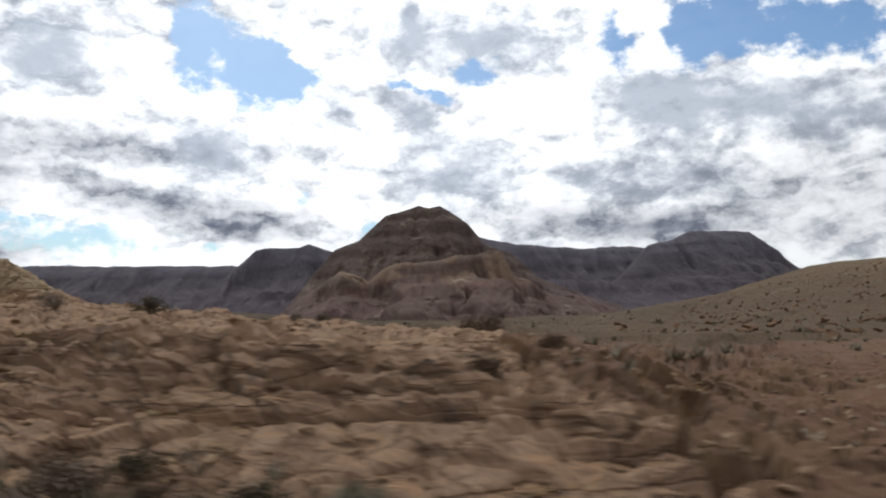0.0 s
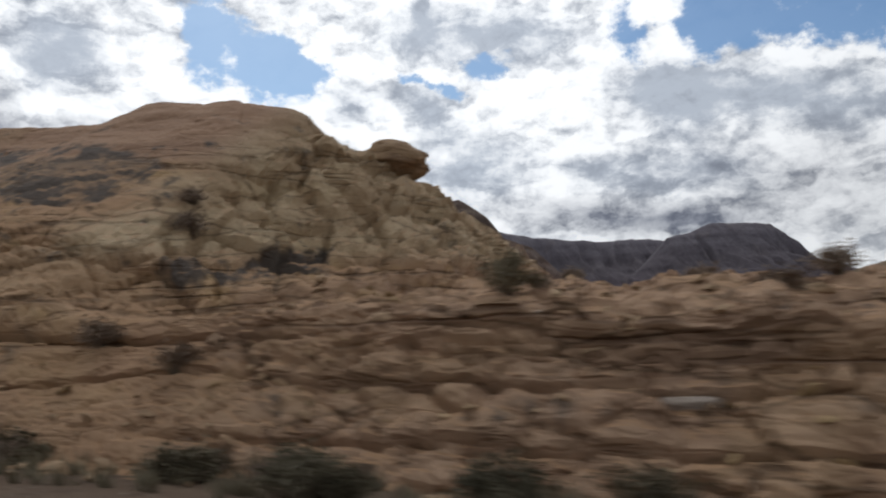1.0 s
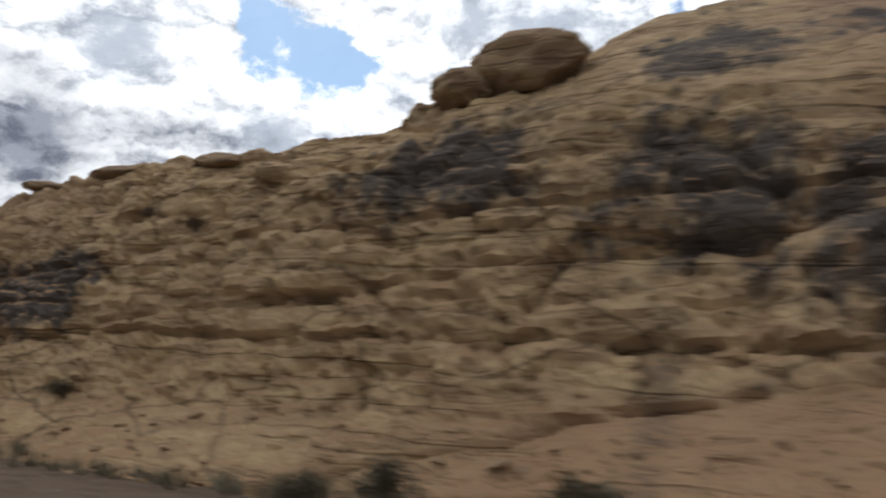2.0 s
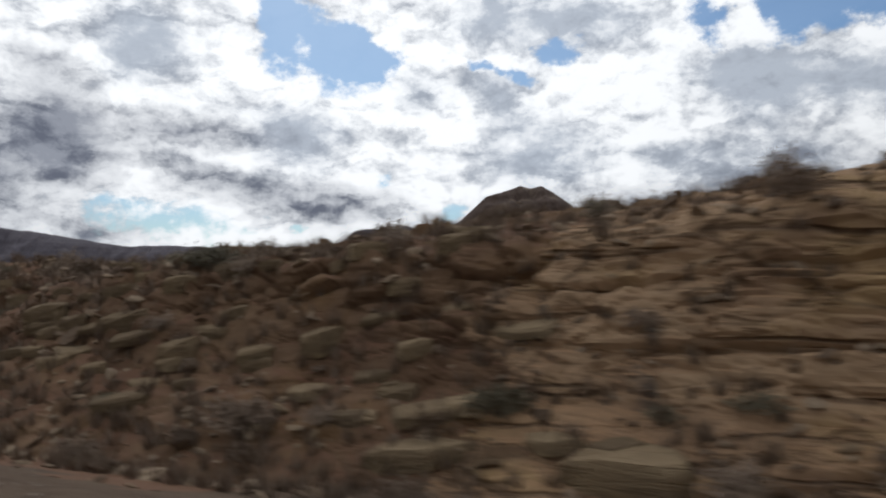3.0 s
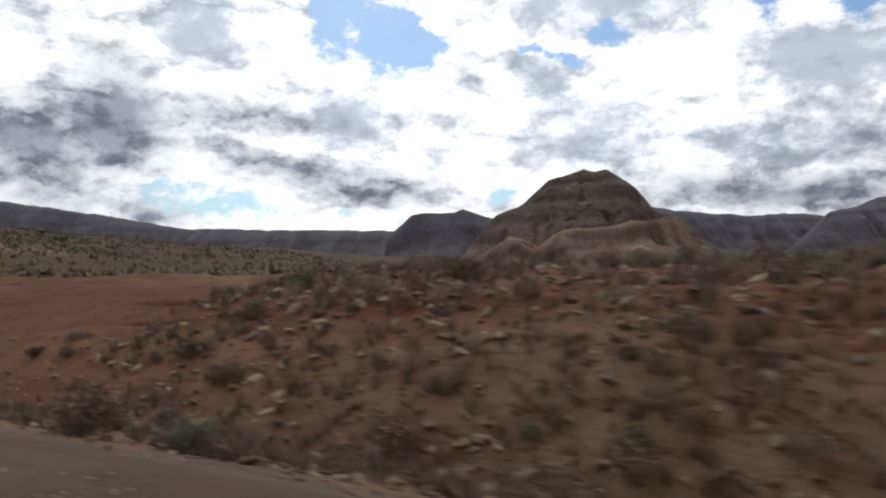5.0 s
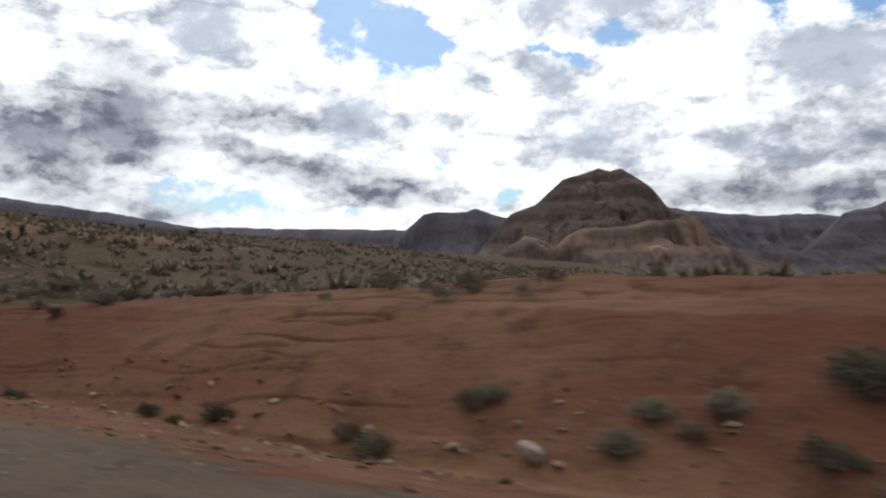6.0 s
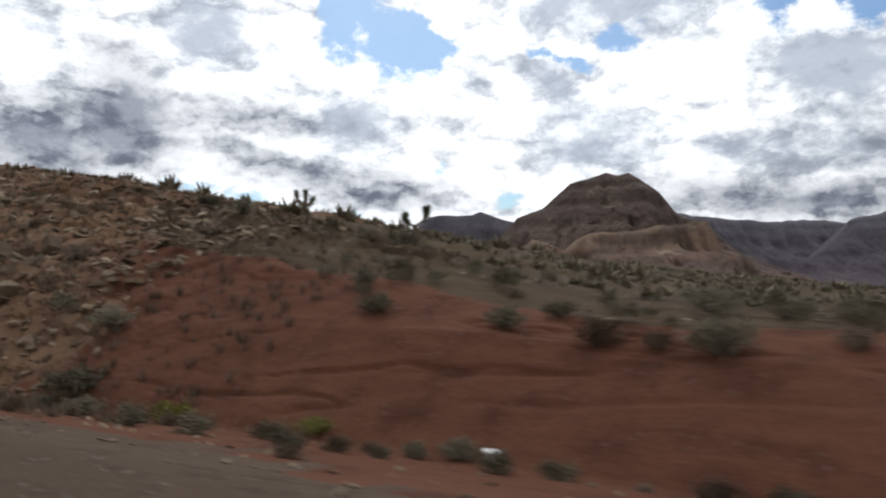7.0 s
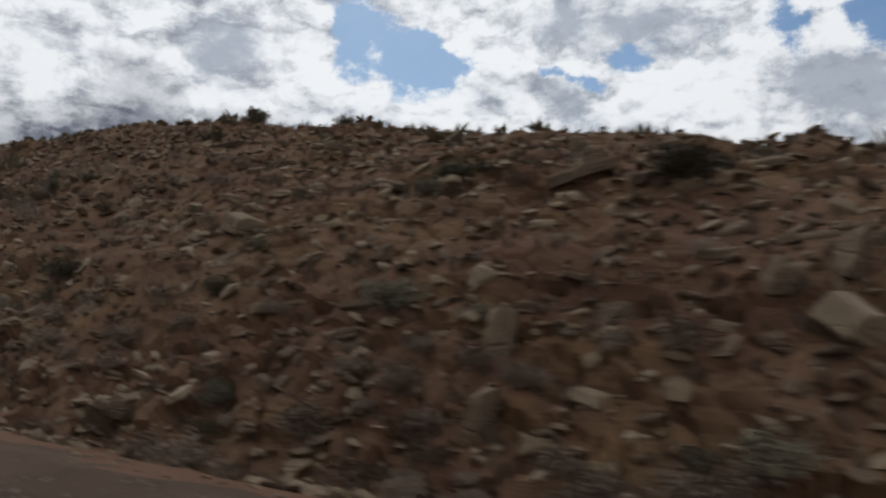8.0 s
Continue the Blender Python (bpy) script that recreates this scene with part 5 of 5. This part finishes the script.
def joshua_tree(seed, height, forks):
    """A trunk that forks into arms, each with a ball of stiff narrow leaves."""
    q = random.Random(seed)
    root = new("joshua_tree")
    bt = bmesh.new()
    split = Vector((q.uniform(-0.1, 0.1), q.uniform(-0.1, 0.1), height * 0.5))
    tube(bt, [Vector((0, 0, -0.2)), Vector((0.04, 0, height * 0.25)), split], [0.13, 0.105, 0.09], 8)
    part("trunk", bt, M_BARK, root)
    for k in range(forks):
        a = 6.28 * k / forks + q.uniform(-0.4, 0.4)
        r = q.uniform(0.18, 0.34) * height
        top = split + Vector((math.cos(a) * r, math.sin(a) * r, height * q.uniform(0.2, 0.45)))
        elbow = split.lerp(top, 0.5) + Vector((math.cos(a) * r * 0.35, math.sin(a) * r * 0.35, -0.03 * height))
        ba = bmesh.new()
        tube(ba, [split - Vector((0, 0, 0.05)), elbow, top], [0.085, 0.075, 0.065], 7)
        part("arm", ba, M_BARK, root)
        bl = bmesh.new()
        axis = (top - elbow).normalized()
        for _ in range(190):
            d = (Vector((q.gauss(0, 1), q.gauss(0, 1), q.gauss(0, 1))).normalized() + axis * 0.7).normalized()
            leaf(bl, top - axis * q.uniform(-0.08, 0.22), d, 0.17 * height * q.uniform(0.7, 1.1), 0.022 * height)
        for _ in range(60):
            d = (Vector((q.gauss(0, 1), q.gauss(0, 1), q.gauss(0, 1))).normalized() - axis * 0.9).normalized()
            leaf(bl, top - axis * q.uniform(0.1, 0.35), d, 0.09 * height, 0.01 * height)
        part("leaf_tuft", bl, M_SPIKE, root, "ball of stiff dark green leaves")
    return tagged(root, "small forked Joshua tree on the desert slope", "tree", "Joshua trees")


def joshua_trees():
    a, b, c = joshua_tree(3, 1.4, 2), joshua_tree(8, 1.15, 3), joshua_tree(21, 1.4, 4)
    a.matrix_world = Matrix.Translation(spot(-181.5, 20.8)) @ Matrix.Rotation(0.5, 4, "Z")
    b.matrix_world = Matrix.Translation(spot(-187.3, 21.9)) @ Matrix.Rotation(1.5, 4, "Z")
    c.matrix_world = Matrix.Translation(spot(-215.0, 60)) @ Matrix.Rotation(2.1, 4, "Z")
    for _ in range(15):
        x, n = rnd.uniform(-310, -190), rnd.uniform(40, 75)
        k = rnd.uniform(0.7, 1.15)
        t = copy_thing(rnd.choice((a, b, c)), Matrix.Translation(spot(x, n)) @ Matrix.Rotation(rnd.uniform(0, 6.28), 4, "Z"))
        t.scale = (k, k, k)


def desert_scrub():
    """Low scrub over the open desert, too much to count."""
    rs = np.random.RandomState(11)
    vs, fs, count = [], [], 0
    for x0, x1, n0, n1, many in ((-420, -120, 17, 110, 20000), (-120, 160, 40, 220, 2200), (-8, 60, 12, 60, 300)):
        for _ in range(many):
            x, n = rs.uniform(x0, x1), rs.uniform(n0, n1)
            p = np.array(spot(x, n))
            size = 0.165 * math.exp(rs.normal(0.5, 0.45))
            k = 20
            a, h = rs.uniform(0, 6.28, k), rs.uniform(0.25, 1.0, k)
            tip = np.stack([np.cos(a) * size * (1.15 - 0.6 * h), np.sin(a) * size * (1.15 - 0.6 * h), h * size * 0.9], -1)
            base = tip * [0.35, 0.35, 0.1] + rs.normal(0, 0.05, (k, 3))
            side = np.stack([-np.sin(a), np.cos(a), 0 * a], -1) * size * 0.17
            tri = np.stack([base - side, base + side, tip], 1).reshape(-1, 3) + p
            vs.append(tri)
            fs.append(np.arange(3 * k).reshape(k, 3) + count)
            count += 3 * k
    me = bpy.data.meshes.new("desert_scrub")
    me.from_pydata(np.concatenate(vs).tolist(), [], np.concatenate(fs).tolist())
    me.update()
    me.materials.append(M_SCRUB)
    tagged(new("desert_scrub", me), "low dry olive scrub dotting the desert slope", "scrub", kind="stuff")


def dry_grass():
    """Dead grass and twigs between the stones, too fine to count."""
    rs = np.random.RandomState(23)
    for name, label, x0, x1, n0, n1, many, size0, mat in (("dry_grass", "dead grey-brown grass and twigs on the rubble bank", -134, -72, 5.8, 18, 5200, 0.30, M_LEAF_BROWN),
                                                     ("hillside_grass", "dead grey-brown grass among the loose rock", -236, -178, 6.0, 22, 4200, 0.26, M_LEAF_BROWN),
                                                     ("verge_grass", "thin dead grass along the foot of the cliff", -70, 4, 5.8, 7.4, 900, 0.25, M_LEAF_GREY)):
        vs, fs, count, k = [], [], 0, 16
        for _ in range(many):
            x, n = rs.uniform(x0, x1), n0 + (n1 - n0) * rs.uniform() ** 1.25
            p = np.array(spot(x, n))
            size = size0 * rs.uniform(0.5, 1.3)
            a, lean = rs.uniform(0, 6.28, k), rs.uniform(0.2, 1.1, k)
            tip = np.stack([np.cos(a) * size * lean * 0.8, np.sin(a) * size * lean * 0.8, size * rs.uniform(0.5, 1.0, k)], -1)
            base = tip * [0.25, 0.25, 0.0] - [0, 0, 0.05]
            side = np.stack([-np.sin(a), np.cos(a), 0 * a], -1) * size * 0.055
            vs.append(np.stack([base - side, base + side, tip], 1).reshape(-1, 3) + p)
            fs.append(np.arange(3 * k).reshape(k, 3) + count)
            count += 3 * k
        me = bpy.data.meshes.new(name)
        me.from_pydata(np.concatenate(vs).tolist(), [], np.concatenate(fs).tolist())
        me.update()
        me.materials.append(mat)
        tagged(new(name, me), label, "dry grass", kind="stuff")


def boulders():
    for x, n, size, lift, seed, label in ((-35.4, 23.4, (1.5, 1.1, 0.85), 0.55, 1, "big overhanging tan boulder on the cliff's shoulder"),
                                          (-36.4, 23.2, (1.2, 1.0, 0.55), 0.4, 2, "tan boulder stacked behind an overhanging one"),
                                          (-52.4, 13.5, (1.35, 0.95, 0.70), 0.52, 3, "long rounded tan boulder on the cliff's rim"),
                                          (-53.8, 13.3, (0.75, 0.7, 0.45), 0.25, 10, "rounded tan boulder at the end of a longer one"),
                                          (-59.5, 12.5, (0.75, 0.5, 0.2), 0.0, 4, "small tan block on the cliff's rim"), (-62.6, 12.2, (0.7, 0.45, 0.17), 0.0, 5, "small tan block on the cliff's rim"),
                                          (-65.0, 12.2, (0.8, 0.45, 0.16), 0.0, 6, "small tan block on the cliff's rim"), (-18.2, 10.4, (0.75, 0.6, 0.17), -0.03, 7, "pale flat slab on the ledge"),
                                          (-147.9, 8.7, (0.24, 0.2, 0.17), 0.08, 9, "pale rounded stone on the red verge")):
        ob = new("boulder", rock_mesh("boulder", 40 + seed, {7: M_PALE, 9: M_PALE}.get(seed, M_BOULDER), 1.0, 9 if 7 <= seed < 10 else 6, 4, 0.14, 0.35 if 7 <= seed < 10 else 0.62, 0.7 if 7 <= seed < 10 else 0.9, 0.10 if seed in (1, 2, 3, 10) else 0.0))
        ob.matrix_world = Matrix.Translation(spot(x, n) + Vector((0, 0, lift))) @ pose(0, 0, 0, rnd.uniform(-6, 6), rnd.uniform(-6, 6), rnd.uniform(-20, 20)) @ Matrix.Diagonal((*size, 1))
        ob.data.polygons.foreach_set("use_smooth", np.full(len(ob.data.polygons), True))
        tagged(ob, label, "boulder")


def litter():
    q = random.Random(2)
    bm = bmesh.new()
    bmesh.ops.create_grid(bm, x_segments=9, y_segments=9, size=0.2)
    for v in bm.verts:
        v.co.z = 0.12 * abs(noise.noise(v.co * 9)) + 0.16 * max(0, 0.2 - v.co.length) + 0.02
        v.co.x += 0.04 * noise.noise(v.co * 14 + Vector((3, 0, 0)))
    bmesh.ops.solidify(bm, geom=bm.faces[:], thickness=0.006)
    ob = part("plastic_bag", bm, M_LITTER)
    ob.matrix_world = Matrix.Translation(spot(-172.6, 9.1) + Vector((0, 0, 0.07))) @ pose(0, 0, 0, 25, 10, 40) @ Matrix.Diagonal((0.75, 0.75, 0.75, 1))
    tagged(ob, "crumpled white plastic bag lying on red earth", "litter")


scatter_stones()
slabs()
boulders()
shrubs()
creosote()
joshua_trees()
desert_scrub()
dry_grass()
litter()
